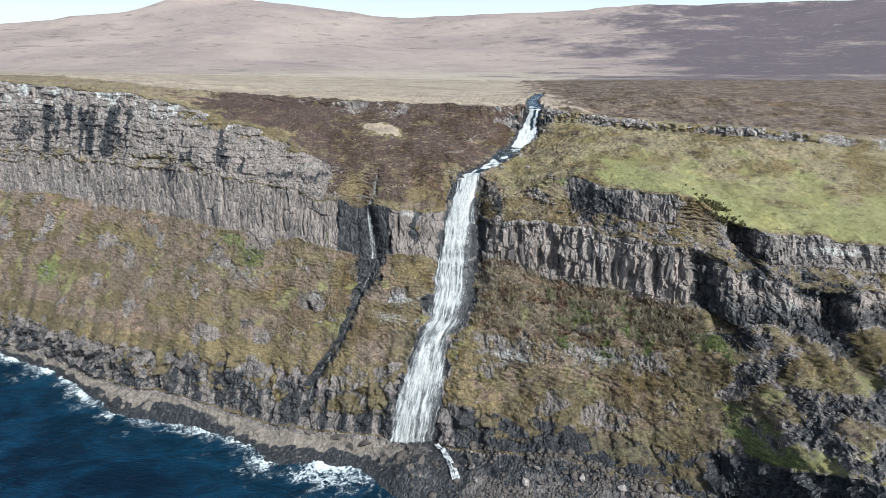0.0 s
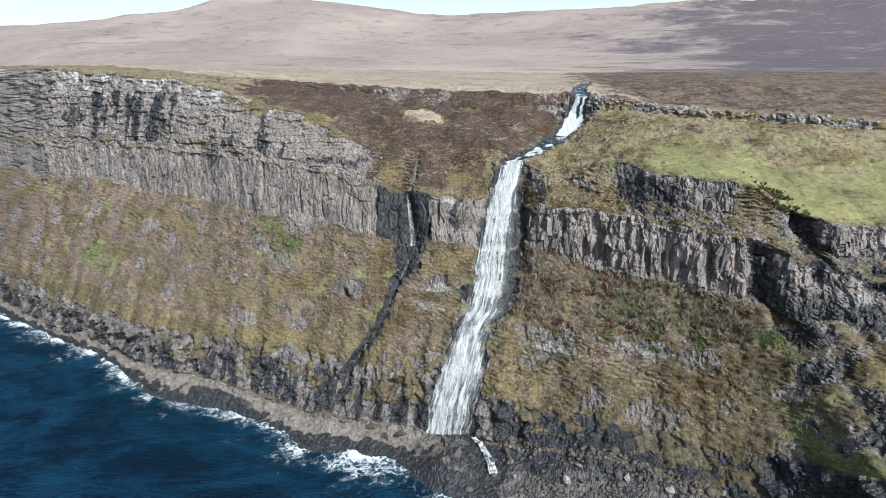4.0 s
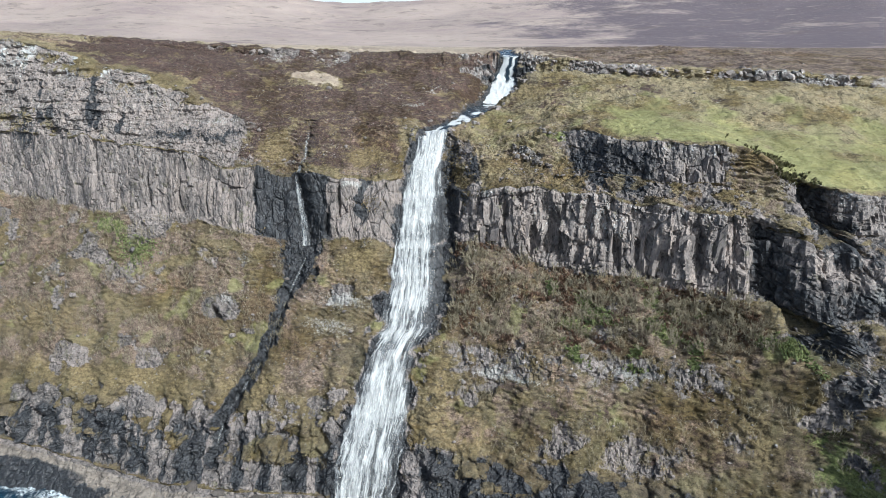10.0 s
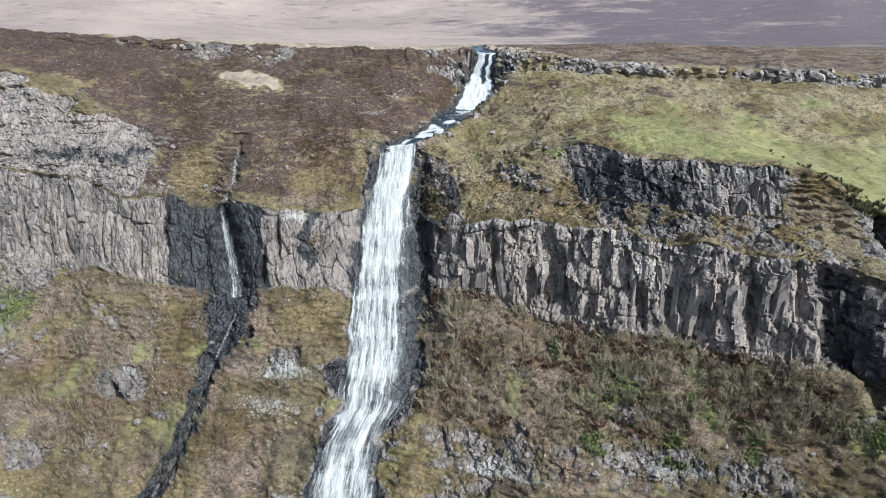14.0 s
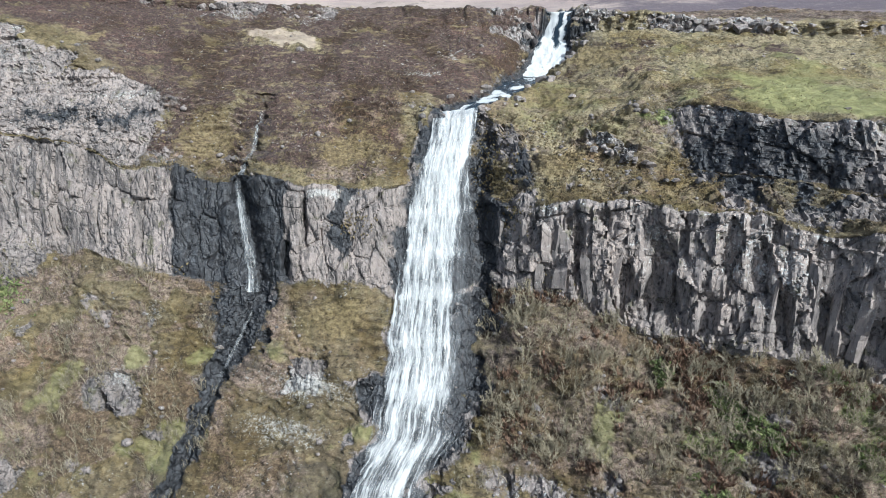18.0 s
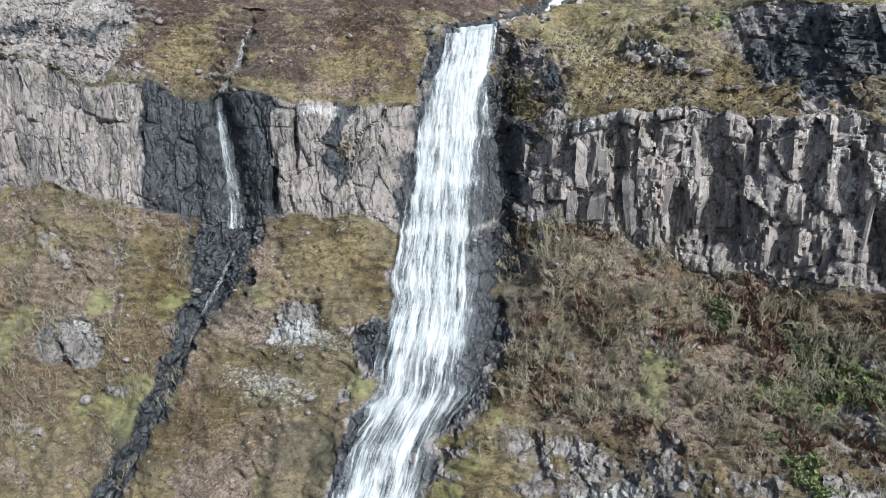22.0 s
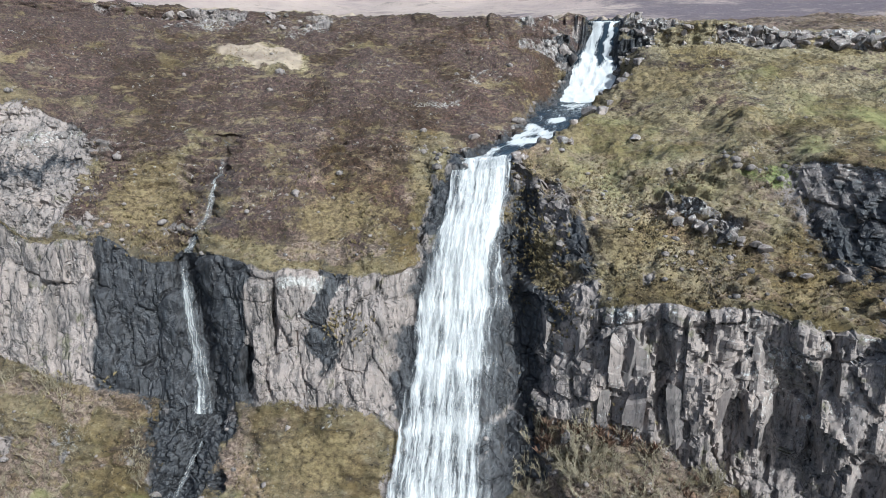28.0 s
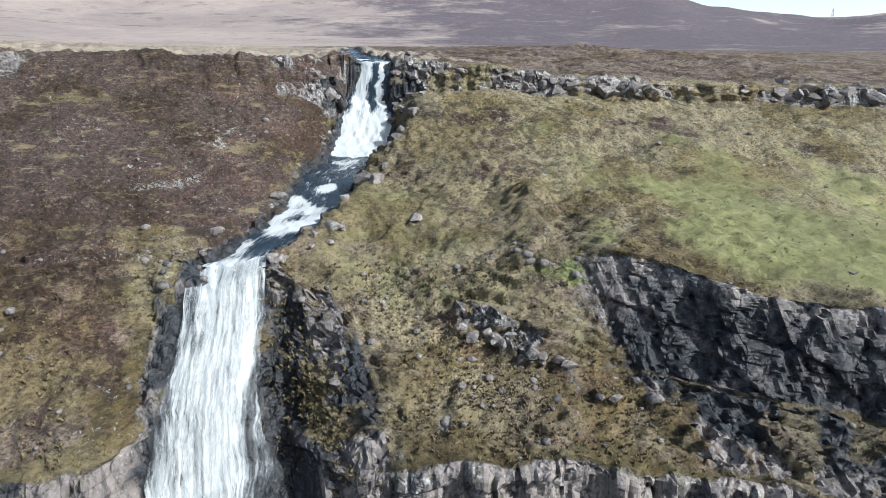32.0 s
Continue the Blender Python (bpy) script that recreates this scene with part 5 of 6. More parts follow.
def ribbon(points, half, cols, step):
    """Rows of points along a path, across it in plan, with the run along it."""
    p = np.asarray(points, float)
    s = np.concatenate([[0], np.cumsum(np.linalg.norm(np.diff(p[:, :3], axis=0), axis=1))])
    t = np.arange(0, s[-1], step)
    q = np.stack([np.interp(t, s, p[:, c]) for c in range(3)], -1)
    h = np.interp(t, s, half)
    d = np.gradient(q[:, :2], axis=0)
    for _ in range(6):
        d[1:-1] = (d[:-2] + d[1:-1] + d[2:]) / 3
    d /= np.linalg.norm(d, axis=1, keepdims=True) + 1e-9
    side = np.stack([d[:, 1], -d[:, 0]], -1)
    u = np.linspace(-1, 1, cols)
    Xr = q[:, 0:1] + side[:, 0:1] * u * h[:, None]
    Yr = q[:, 1:2] + side[:, 1:2] * u * h[:, None]
    Zr = np.repeat(q[:, 2:3], cols, 1)
    return Xr, Yr, Zr, u[None, :] * h[:, None], np.repeat(t[:, None], cols, 1), np.repeat(np.gradient(q[:, 2], t)[:, None], cols, 1)


Xb, Yb, Zb, ub, tb, gb = ribbon(BURN, BURN[:, 3] + 0.3, 34, 0.3)
Zb = Zb + 0.12 + 0.18 * fbm(Xb / 1.3, Yb / 1.3, 0.4, 3) + 0.25 * smooth(0.2, 0.6, gb) * fbm(Xb / 0.7, Yb, Zb / 3, 2)
cascade = smooth(-0.1, 0.45, pnoise(tb / 4.5, 0.3 * ub, 7.7))
white = np.clip(0.34 + 0.5 * cascade * smooth(0.03, 0.1, gb) + 1.0 * smooth(0.15, 0.6, gb) + 0.35 * pnoise(Xb / 2.4, Yb / 2.4, 3.0) - 0.2 * smooth(0.75, 1, np.abs(ub) / 3), 0, 1)
across = ub / (np.abs(ub).max(axis=1, keepdims=True) + 1e-6) + 0.3 * pnoise(Zb / 1.6, 0.0, 1.1) + 0.15 * pnoise(Zb / 0.5, ub, 5.1)
split = np.exp(-(((across + 0.4) / 0.38) ** 2)) + 0.85 * np.exp(-(((across - 0.55) / 0.2) ** 2))
high = smooth(80.5, 83, Zb) * smooth(89.6, 89.0, Zb)
white = white * (1 - high) + high * np.clip(0.05 + 1.2 * split, 0.12, 1.15)
white = np.maximum(white, 0.7 * smooth(7.0, 1.5, tb) + 0.3 * pnoise(ub / 0.9, tb / 4, 2.0))
burn = tagged(new("burn"), "clear moorland stream breaking white over rock steps", "stream")
row_z = Zb.mean(axis=1)
first, last = int(np.argmax(row_z > 76.3)), int(np.argmax(row_z > 89.3))
for nm, i0, i1 in (("lower_reach", 0, first + 1), ("upper_fall", first, last + 1), ("moor_reach", last, len(row_z))):
    k = slice(i0, i1)
    part_mesh(nm, grid_mesh(nm, Xb[k], Yb[k], Zb[k], BURN_WATER, {"flow": (ub[k], tb[k], 0 * ub[k], white[k])}), burn)

# ---- placing on the cliff ----
ROW_LV = LV[:, 0]
rng = np.random.default_rng(7)


def at_level(x, lv):
    """The point and normal of the cliff at x on a level of the strata."""
    j = np.clip(np.searchsorted(XS, x), 1, len(XS) - 2)
    i = np.clip(np.searchsorted(ROW_LV, lv), 1, len(ROW_LV) - 2)
    return np.stack([X[i, j], Y[i, j], Z[i, j]], -1), NV[i, j], (i, j)


def face_y(x, z, lo, hi):
    """y of the cliff's face at x and height z, between two levels."""
    j = int(np.clip(np.searchsorted(XS, x), 1, len(XS) - 2))
    rows = np.where((ROW_LV >= lo) & (ROW_LV <= hi))[0]
    k = rows[np.argmin(np.abs(Z[rows, j] - z))]
    return Y[k, j]


def turn_z(a):
    c, s = np.cos(a), np.sin(a)
    m = np.zeros((*np.shape(a), 3, 3))
    m[..., 0, 0], m[..., 0, 1], m[..., 1, 0], m[..., 1, 1], m[..., 2, 2] = c, -s, s, c, 1
    return m


# ---- basalt columns standing proud of the face ----
def column_mesh(name, sides, seed):
    """A broken prism: each corner chipped by itself, the top sheared off."""
    r = np.random.default_rng(seed)
    ang = np.sort(r.uniform(-0.42, 0.42, sides) + np.arange(sides) * 2 * np.pi / sides)
    rad = r.uniform(0.7, 1.15, sides)
    rings = np.concatenate([[0.0], np.sort(r.uniform(0.06, 0.92, 6)), [1.0]])
    shear = r.uniform(-0.13, 0.13, 2)
    shape = np.ones(sides)
    verts, faces = [], []
    for k, h in enumerate(rings):
        shape = np.clip(shape + r.normal(0, 0.13, sides), 0.55, 1.2) * (0.72 if k == len(rings) - 1 else 1)
        for a, q in zip(ang + r.normal(0, 0.07, sides), rad * shape):
            x, y = q * np.cos(a), q * np.sin(a)
            verts.append((x, y, h + (shear[0] * x + shear[1] * y) * (0.3 + h) + r.normal(0, 0.012)))
    for k in range(len(rings) - 1):
        for c in range(sides):
            i, j = k * sides + c, k * sides + (c + 1) % sides
            faces += [(i, j, j + sides), (i, j + sides, i + sides)]
    faces.append(tuple(range((len(rings) - 1) * sides, len(rings) * sides)))
    return soup_mesh(name, verts, faces, BASALT)


COLUMN_MESHES = [column_mesh("basalt_column", 5 + k % 3, 100 + k) for k in range(18)]


def column_row(foot, top, x0, x1, gap, thick, out):
    """Places of broken columns on a band: x, y, z, radius, height, turn."""
    found = []
    x = x0
    while x < x1:
        share = rng.uniform(0.2, 0.62)
        start = rng.uniform(0.0, 0.9 - share)
        p, nrm, _ = at_level(x, foot + start * (top - foot))
        q, _, _ = at_level(x, foot + (start + share) * (top - foot))
        r = thick * rng.uniform(0.5, 1.5)
        clear = abs(x - np.interp(p[2] + 2, FALL[:, 0], FALL[:, 1])) > np.interp(p[2] + 2, FALL[:, 0], FALL[:, 2]) + 2.2
        if q[2] - p[2] > 1.5 and clear and min(abs(x - c[0]) - c[2] for c in CLEFTS) > 0.2:
            plan = nrm[:2] / (np.hypot(*nrm[:2]) + 1e-6)
            sunk = r * rng.uniform(*out)
            at = 0.5 * (p + q)
            found.append((at[0] - plan[0] * sunk, at[1] - plan[1] * sunk, p[2] - 0.4, r, q[2] - p[2] + 0.6, rng.uniform(0, 6.28)))
        x += gap * rng.uniform(0.4, 1.8)
    return found


near_columns = column_row(5.03, 5.95, 13.5, 60, 0.7, 0.85, (0.35, 0.75)) + column_row(7.05, 7.9, 55, 62, 1.2, 0.7, (0.6, 0.85))
for k, (x, y, z, r, h, a) in enumerate(near_columns):
    ob = new("basalt_column", COLUMN_MESHES[k % 18])
    ob.matrix_world = Matrix.LocRotScale((x, y, z), Euler((rng.normal(0, 0.05), rng.normal(0.03, 0.06), a)), (r * rng.uniform(0.8, 1.35), r, h))
    ob.parent = cliff


# ---- boulders ----
def rock_mesh(name, seed, material, flat=0.75, cuts=9):
    r = np.random.default_rng(seed)
    bm = bmesh.new()
    bmesh.ops.create_icosphere(bm, subdivisions=3, radius=1.0)
    planes = [(v / np.linalg.norm(v), r.uniform(0.34, 0.6)) for v in r.normal(size=(cuts + 9, 3))]
    for v in bm.verts:
        p = np.array(v.co)
        for n, d in planes:
            e = p @ n - d
            if e > 0:
                p = p - n * e * 0.97
        p *= 1.45 + 0.02 * r.normal()
        v.co = (p[0], p[1] * 0.9, p[2] * flat)
    me = bpy.data.meshes.new(name)
    bm.to_mesh(me)
    bm.free()
    me.materials.append(material)
    return me


PALE_ROCKS = [rock_mesh("boulder", 200 + k, BOULDER, 0.65 + 0.04 * (k % 5)) for k in range(9)]
DARK_ROCKS = [rock_mesh("boulder", 300 + k, SHORE_STONE, 0.7) for k in range(7)]


def boulder(point, size, meshes, label, group, sink=0.35, stretch=1.3):
    k = int(rng.integers(len(meshes)))
    ob = new("boulder", meshes[k])
    sx, sy, sz = size * rng.uniform(0.8, stretch), size * rng.uniform(0.75, 1.1), size * rng.uniform(0.75, 1.15)
    ob.matrix_world = Matrix.LocRotScale((point[0], point[1], point[2] + sz * 0.65 * (1 - 2 * sink)), Euler((rng.normal(0, 0.2), rng.normal(0, 0.2), rng.uniform(0, 6.28))), (sx, sy, sz))
    return tagged(ob, label, "boulder", group)


# the broken blocks of the upper rim, right of the burn and left of it
for x in np.concatenate([rng.uniform(38.5, 76, 62), rng.uniform(76, 120, 34), rng.uniform(22, 30, 7), rng.uniform(-52, -10, 24)]):
    p, _, _ = at_level(x, rng.uniform(10.1, 11.1))
    boulder(p, rng.gamma(3.0, 0.24) + 0.25, PALE_ROCKS, "pale lichen-covered basalt block on the heather rim", "rim blocks", 0.58, 1.7)
for x, y, s in ((69.5, 220, 1.5), (71.5, 219, 1.3), (68, 218.5, 1.1), (70.6, 218, 1.0), (72.8, 218.6, 0.9), (66.8, 220, 0.8), (41.5, 235.5, 1.4), (44, 234, 1.1), (27.5, 240, 1.4), (30, 241.5, 1.6), (39, 238, 2.1), (38.2, 240.3, 1.7), (29.4, 239.3, 1.4)):
    p, _, _ = at_level(x, 10.55)
    boulder((x, y, p[2] - 0.3), s, PALE_ROCKS, "tall weathered rock of the upper rim", "rim blocks", 0.3)


def plan_z(x, y, lo=7.9, hi=12.9):
    j = int(np.clip(np.searchsorted(XS, x), 1, len(XS) - 2))
    rows = np.where((ROW_LV >= lo) & (ROW_LV <= hi))[0]
    return Z[rows[np.argmin(np.abs(Y[rows, j] - y))], j]


# along the burn
for a in range(44):
    t = rng.random() * 8.2
    k = int(t)
    c = BURN[k] + (BURN[k + 1] - BURN[k]) * (t - k)
    side = 1 if rng.random() < 0.72 else -1
    x = c[0] + side * (c[3] + rng.uniform(0.2, 5.5 if side > 0 else 1.6))
    y = c[1] - side * rng.uniform(0, 2.0)
    boulder((x, y, plan_z(x, y)), rng.uniform(0.35, 0.95), PALE_ROCKS, "grey boulder with white lichen beside the moorland stream", "stream boulders")
for x, y, s in ((25.3, 213.9, 1.5), (26.6, 212.6, 1.1), (32, 221.4, 1.2), (36.9, 227.2, 1.3), (27.9, 202.2, 1.1), (19.4, 203.5, 1.2), (35.8, 234.6, 1.0), (37.2, 233.0, 0.9)):
    boulder((x, y, plan_z(x, y)), s, PALE_ROCKS, "large grey boulder with white lichen beside the moorland stream", "stream boulders")
# pale stones on the heath, in a broken ridge and two streaks
for cx, cy, spread, deep, count in ((-37, 245, 5.5, 1.4, 20), (-19, 243.5, 4.0, 1.2, 14), (9.5, 225, 3.0, 0.7, 12), (3.5, 216, 3.2, 0.7, 12)):
    for a in range(count):
        x, y = cx + rng.normal(0, spread), cy + rng.normal(0, deep)
        boulder((x, y, plan_z(x, y)), rng.uniform(0.3, 0.8) if cx < 0 else rng.uniform(0.18, 0.42), PALE_ROCKS, "white lichened stone lying in dark heather", "heath stones", 0.4, 1.6)
# pale stones added on the lawn in place of sheep
for x, y in ((64, 200), (68, 194.5), (72.5, 189.5), (53.5, 172.5), (60, 203)):
    boulder((x, y, plan_z(x, y)), rng.uniform(0.32, 0.5), PALE_ROCKS, "small pale stone standing in for a sheep on the green lawn", "lawn stones", 0.3)
# the outcrop on the slope under the lawn
for a in range(18):
    x = 30 + rng.normal(0, 2.8)
    i = int(np.argmin(np.abs(Z[:, np.searchsorted(XS, x)] - (66.6 - 0.4 * (x - 30) + rng.normal(0, 0.5))) + 100 * ((ROW_LV < 6) | (ROW_LV > 8.2))))
    j = int(np.searchsorted(XS, x))
    boulder((X[i, j], Y[i, j] - 0.2, Z[i, j]), rng.uniform(0.35, 0.9), PALE_ROCKS, "pale lichened rock of an outcrop in the grass", "outcrop rocks")
# pale stones lying on the slopes
for x, z, s, lo, hi in ((15.8, 37.5, 0.75, 3.5, 5), (14.7, 47.8, 0.8, 4.5, 5.1), (16.2, 47.4, 0.6, 4.5, 5.1), (-2.9, 48.7, 0.6, 4.6, 5.1), (-1.9, 49.2, 0.5, 4.6, 5.1), (-26, 40.5, 0.6, 4, 5), (-63, 45, 1.0, 3.5, 5), (-77, 35, 0.9, 3.2, 5), (-12.5, 47.2, 0.5, 4.5, 5.1)):
    boulder((x, face_y(x, z, lo, hi), z), s, PALE_ROCKS, "white lichen-crusted stone on the steep slope", "slope stones", 0.25)
# the ledge of rocks right of the fall
for a in range(26):
    x = rng.uniform(5, 52)
    p, _, _ = at_level(x, 3.93 + rng.normal(0, 0.07))
    boulder(p, rng.uniform(0.3, 0.85), PALE_ROCKS, "rough basalt block of a rocky ledge in the scrub", "ledge rocks", 0.45)
# the beach
for a in range(72):
    x = rng.uniform(6, 78)
    p, _, _ = at_level(x, rng.uniform(1.25, 2.08))
    boulder(p, rng.uniform(0.4, 1.25) ** 1.6, DARK_ROCKS if rng.random() < 0.55 else PALE_ROCKS, "grey sea-worn boulder on the stony beach", "beach boulders", 0.3)
for x, lv, s in ((-22, 1.75, 2.6), (-26, 1.6, 2.2), (-30, 1.85, 2.8), (-12, 1.55, 3.0), (-16, 1.45, 2.4), (-6, 1.5, 2.8), (-2, 1.6, 2.2), (3, 1.7, 2.4), (-9, 1.8, 2.2), (7, 1.85, 2.0), (-38, 1.9, 2.4), (-44, 1.95, 2.2)):
    p, _, _ = at_level(x, lv)
    boulder(p, 0.65 * s, DARK_ROCKS, "massive dark rock at the foot of the fall", "shore rocks", 0.45)

# ---- small stones and turf, too many to count ----
small = bmesh.new()
bmesh.ops.create_icosphere(small, subdivisions=1, radius=1.0)
sv = np.array([v.co for v in small.verts]) * (1, 0.85, 0.65)
sf = [tuple(v.index for v in f.verts) for f in small.faces]
small.free()


def scatter(n, x_range, lv_range, keep):
    """Points on the cliff with their grid places, kept by a chance from keep(i, j)."""
    x, lv = rng.uniform(*x_range, n), rng.uniform(*lv_range, n)
    p, nv, (i, j) = at_level(x, lv)
    ok = rng.random(n) < keep(i, j)
    return p[ok], nv[ok], i[ok], j[ok]


def poses(p, size, lean, flatten=1.0):
    n = len(p)
    m = np.zeros((n, 3, 4))
    m[:, :, :3] = turn_z(rng.uniform(0, 6.28, n)) * size[:, None, None]
    m[:, 2, :3] *= flatten
    m[:, 0, 2] += lean * rng.normal(size=n) * size
    m[:, 1, 2] += lean * rng.normal(size=n) * size
    m[:, :, 3] = p
    return m


stone_p, _, _, _ = scatter(24000, (-120, 80), (3.02, 10.9), lambda i, j: (0.34 * smooth(0.0, 0.45, patchy[i, j]) + 0.05) * (1 - 0.85 * smooth(0.25, 0.7, green[i, j])) * (1 - 0.95 * smooth(7.9, 8.3, LV[i, j])) * smooth(0.62, 0.4, rock[i, j] * smooth(0.35, 0.5, steep[i, j])))
tagged(new("loose_stones", many("loose_stones", sv, sf, poses(stone_p + (0, 0, 0.03), rng.gamma(2.0, 0.1, len(stone_p)) + 0.07, 0.2), BOULDER)), "pale stones scattered over the slopes", "stones", kind="stuff")
shore_p, _, _, _ = scatter(9000, (-20, 80), (1.1, 2.15), lambda i, j: 0.05 + 0.75 * smooth(0.0, 0.35, fbm(X[i, j] / 7, Y[i, j] / 7, 4.4, 3)) * smooth(4, 10, X[i, j]) * smooth(62, 50, X[i, j]))
tagged(new("shingle", many("shingle", sv, sf, poses(shore_p, rng.gamma(1.6, 0.15, len(shore_p)) + 0.1, 0.2), SHORE_STONE)), "grey shingle and cobbles of the beach", "shingle", kind="stuff")


def blade_clump(blades, tall, spread, seed):
    r = np.random.default_rng(seed)
    verts, faces = [], []
    for b in range(blades):
        a, l = r.uniform(0, 6.28), r.uniform(0.6, 1.0) * tall
        w, o = r.uniform(0.05, 0.1), r.uniform(0.3, 1.0) * spread
        base = np.array([0.25 * o * np.cos(a), 0.25 * o * np.sin(a), -0.08])
        side = np.array([-np.sin(a), np.cos(a), 0]) * w
        tip = np.array([o * np.cos(a), o * np.sin(a), l])
        mid_p = 0.5 * (base + tip) + (0, 0, 0.18 * l)
        k = len(verts)
        verts += [base - side, base + side, mid_p + 0.7 * side, tip, mid_p - 0.7 * side]
        faces += [(k, k + 1, k + 2), (k, k + 2, k + 4), (k + 4, k + 2, k + 3)]
    return np.array(verts), faces


cv, cf = blade_clump(9, 0.55, 0.5, 5)
turf_p, _, ti, tj = scatter(90000, (-58, 66), (3.1, 10.9), lambda i, j: 0.75 * smooth(0.45, 0.2, rock[i, j]) * (1 - 0.85 * smooth(0.4, 0.8, green[i, j])) * (dist[i, j] > bed_half[i, j] + 0.6) * (in_fall[i, j] < 0.05) * (1 - 0.7 * smooth(0.3, 0.6, heather[i, j])) * (0.25 + 0.75 * smooth(-0.3, 0.3, patchy[i, j])))
turf_p = turf_p[np.argsort(rng.random(len(turf_p)))][:23000]
tagged(new("tussock_grass", many("tussock_grass", cv, cf, poses(turf_p, rng.uniform(0.28, 0.62, len(turf_p)) * np.where(turf_p[:, 2] > 71, 0.6, 1.0), 0.25), TUSSOCK)), "dry straw-coloured tussock grass on the slopes", "grass", kind="stuff")


gv, gf = blade_clump(14, 0.8, 0.75, 33)


def clump_spots(n, cx, cz, sx, sz, lo, hi):
    out = []
    for q in range(n):
        x, z = cx + sx * rng.normal(), cz + sz * rng.normal()
        out.append((x, face_y(x, z, lo, hi) - 0.15, z))
    return out


ochre = clump_spots(560, 13.6, 62, 1.5, 3.4, 5.6, 7.6) + clump_spots(70, -7.3, 57, 1.6, 0.8, 5.1, 5.95) + clump_spots(50, -37, 48.6, 3.5, 1.2, 4.5, 5.05) + clump_spots(120, -29, 66, 3.0, 1.8, 6.0, 7.9) + clump_spots(110, -5, 66.5, 2.2, 2.2, 6.0, 7.6) + clump_spots(30, 20, 49.5, 4, 1.0, 4.6, 5.2)
ochre = np.array(ochre)
tagged(new("ochre_grass", many("ochre_grass", gv, gf, poses(ochre, rng.uniform(0.22, 0.48, len(ochre)), 0.35), CLUMP)), "ochre grass clumps hanging on the rock ledges", "grass", kind="stuff")


gorse_v, gorse_f = blade_clump(26, 0.9, 0.7, 77)
gorse_p, _, _, _ = scatter(2600, (66, 79), (7.7, 8.75), lambda i, j: 0.5 * (0.25 + smooth(-0.1, 0.3, fbm(X[i, j] / 4, Y[i, j] / 4, Z[i, j] / 4 + 61, 3))) * np.exp(-(((X0[i, j] - 73) / 3.2) ** 2)) * smooth(8.7, 8.2, LV[i, j]))
tagged(new("gorse", many("gorse", gorse_v, gorse_f, poses(gorse_p, rng.uniform(0.45, 0.95, len(gorse_p)), 0.3), GORSE)), "dark green gorse bushes at the edge of the lawn", "gorse", kind="stuff")


# ---- bare shrubs ----
def twig_mesh(segments, sides=3):
    """Tapered sticks: (start, end, radius at start, radius at end)."""
    verts, faces = [], []
    for a, b, ra, rb in segments:
        d = b - a
        d = d / (np.linalg.norm(d) + 1e-9)
        u = np.cross(d, (0.3, 0.9, 0.1))
        u /= np.linalg.norm(u) + 1e-9
        w = np.cross(d, u)
        k = len(verts)
        for c, r in ((a, ra), (b, rb)):
            for s in range(sides):
                t = 2 * np.pi * s / sides
                verts.append(c + r * (np.cos(t) * u + np.sin(t) * w))
        faces += [(k + s, k + (s + 1) % sides, k + sides + (s + 1) % sides, k + sides + s) for s in range(sides)]
    return verts, faces


def shrub_shape(seed, stems, tall):
    r = np.random.default_rng(seed)
    wood, fine = [], []
    for s in range(stems):
        a = r.uniform(0, 6.28)
        p, d = np.array([0.2 * np.cos(a), 0.2 * np.sin(a), -0.2]), np.array([0.42 * np.cos(a), 0.42 * np.sin(a) - 0.2, 1.0])
        rad = 0.026
        for k in range(4):
            d = d + r.normal(0, 0.15, 3) + (0, 0, 0.12)
            d /= np.linalg.norm(d)
            q = p + d * tall * r.uniform(0.2, 0.3)
            wood.append((p, q, rad, rad * 0.72))
            for m in range(4 if k else 1):
                e = d + r.normal(0, 0.4, 3)
                e /= np.linalg.norm(e)
                start = p + (q - p) * r.uniform(0.3, 1)
                end = start + e * tall * r.uniform(0.15, 0.3)
                fine.append((start, end, 0.014, 0.01))
                for n in range(2):
                    g = e + r.normal(0, 0.5, 3) + (0, 0, 0.25)
                    g /= np.linalg.norm(g)
                    s2 = start + (end - start) * r.uniform(0.4, 1)
                    fine.append((s2, s2 + g * tall * r.uniform(0.1, 0.2), 0.01, 0.006))
            p, rad = q, rad * 0.72
    return wood, fine


def rod_mesh(points, radii, sides=4):
    """One bent, tapered rod with closed tip."""
    verts, faces = [], []
    for p, r in zip(points, radii):
        for k in range(sides):
            t = 2 * np.pi * k / sides
            verts.append((p[0] + r * np.cos(t), p[1] + r * np.sin(t), p[2]))
    for k in range(len(points) - 1):
        for c in range(sides):
            i, j = k * sides + c, k * sides + (c + 1) % sides
            faces.append((i, j, j + sides, i + sides))
    faces.append(tuple(range(len(verts) - sides, len(verts))))
    return soup_mesh("stem", verts, faces, TWIG)


shrub_models = []
for k in range(6):
    e = tagged(new("bare_shrub"), "leafless grey-brown shrub on the steep slope", "shrub", "shrubs under the columns")
    sprays = []
    for m in range(6 + k % 2):
        wood, fine = shrub_shape(500 + 10 * k + m, 1, 1.0)
        sprays += fine
        o = new("stem", rod_mesh([w[0] for w in wood] + [wood[-1][1]], [w[2] for w in wood] + [wood[-1][3]]))
        o.parent = e
    o = tagged(new("twig_mass", soup_mesh("twig_mass", *twig_mesh(sprays, 3), TWIG)), "fine bare pale-brown twigs", kind="stuff")
    o.parent = e
    shrub_models.append(e)
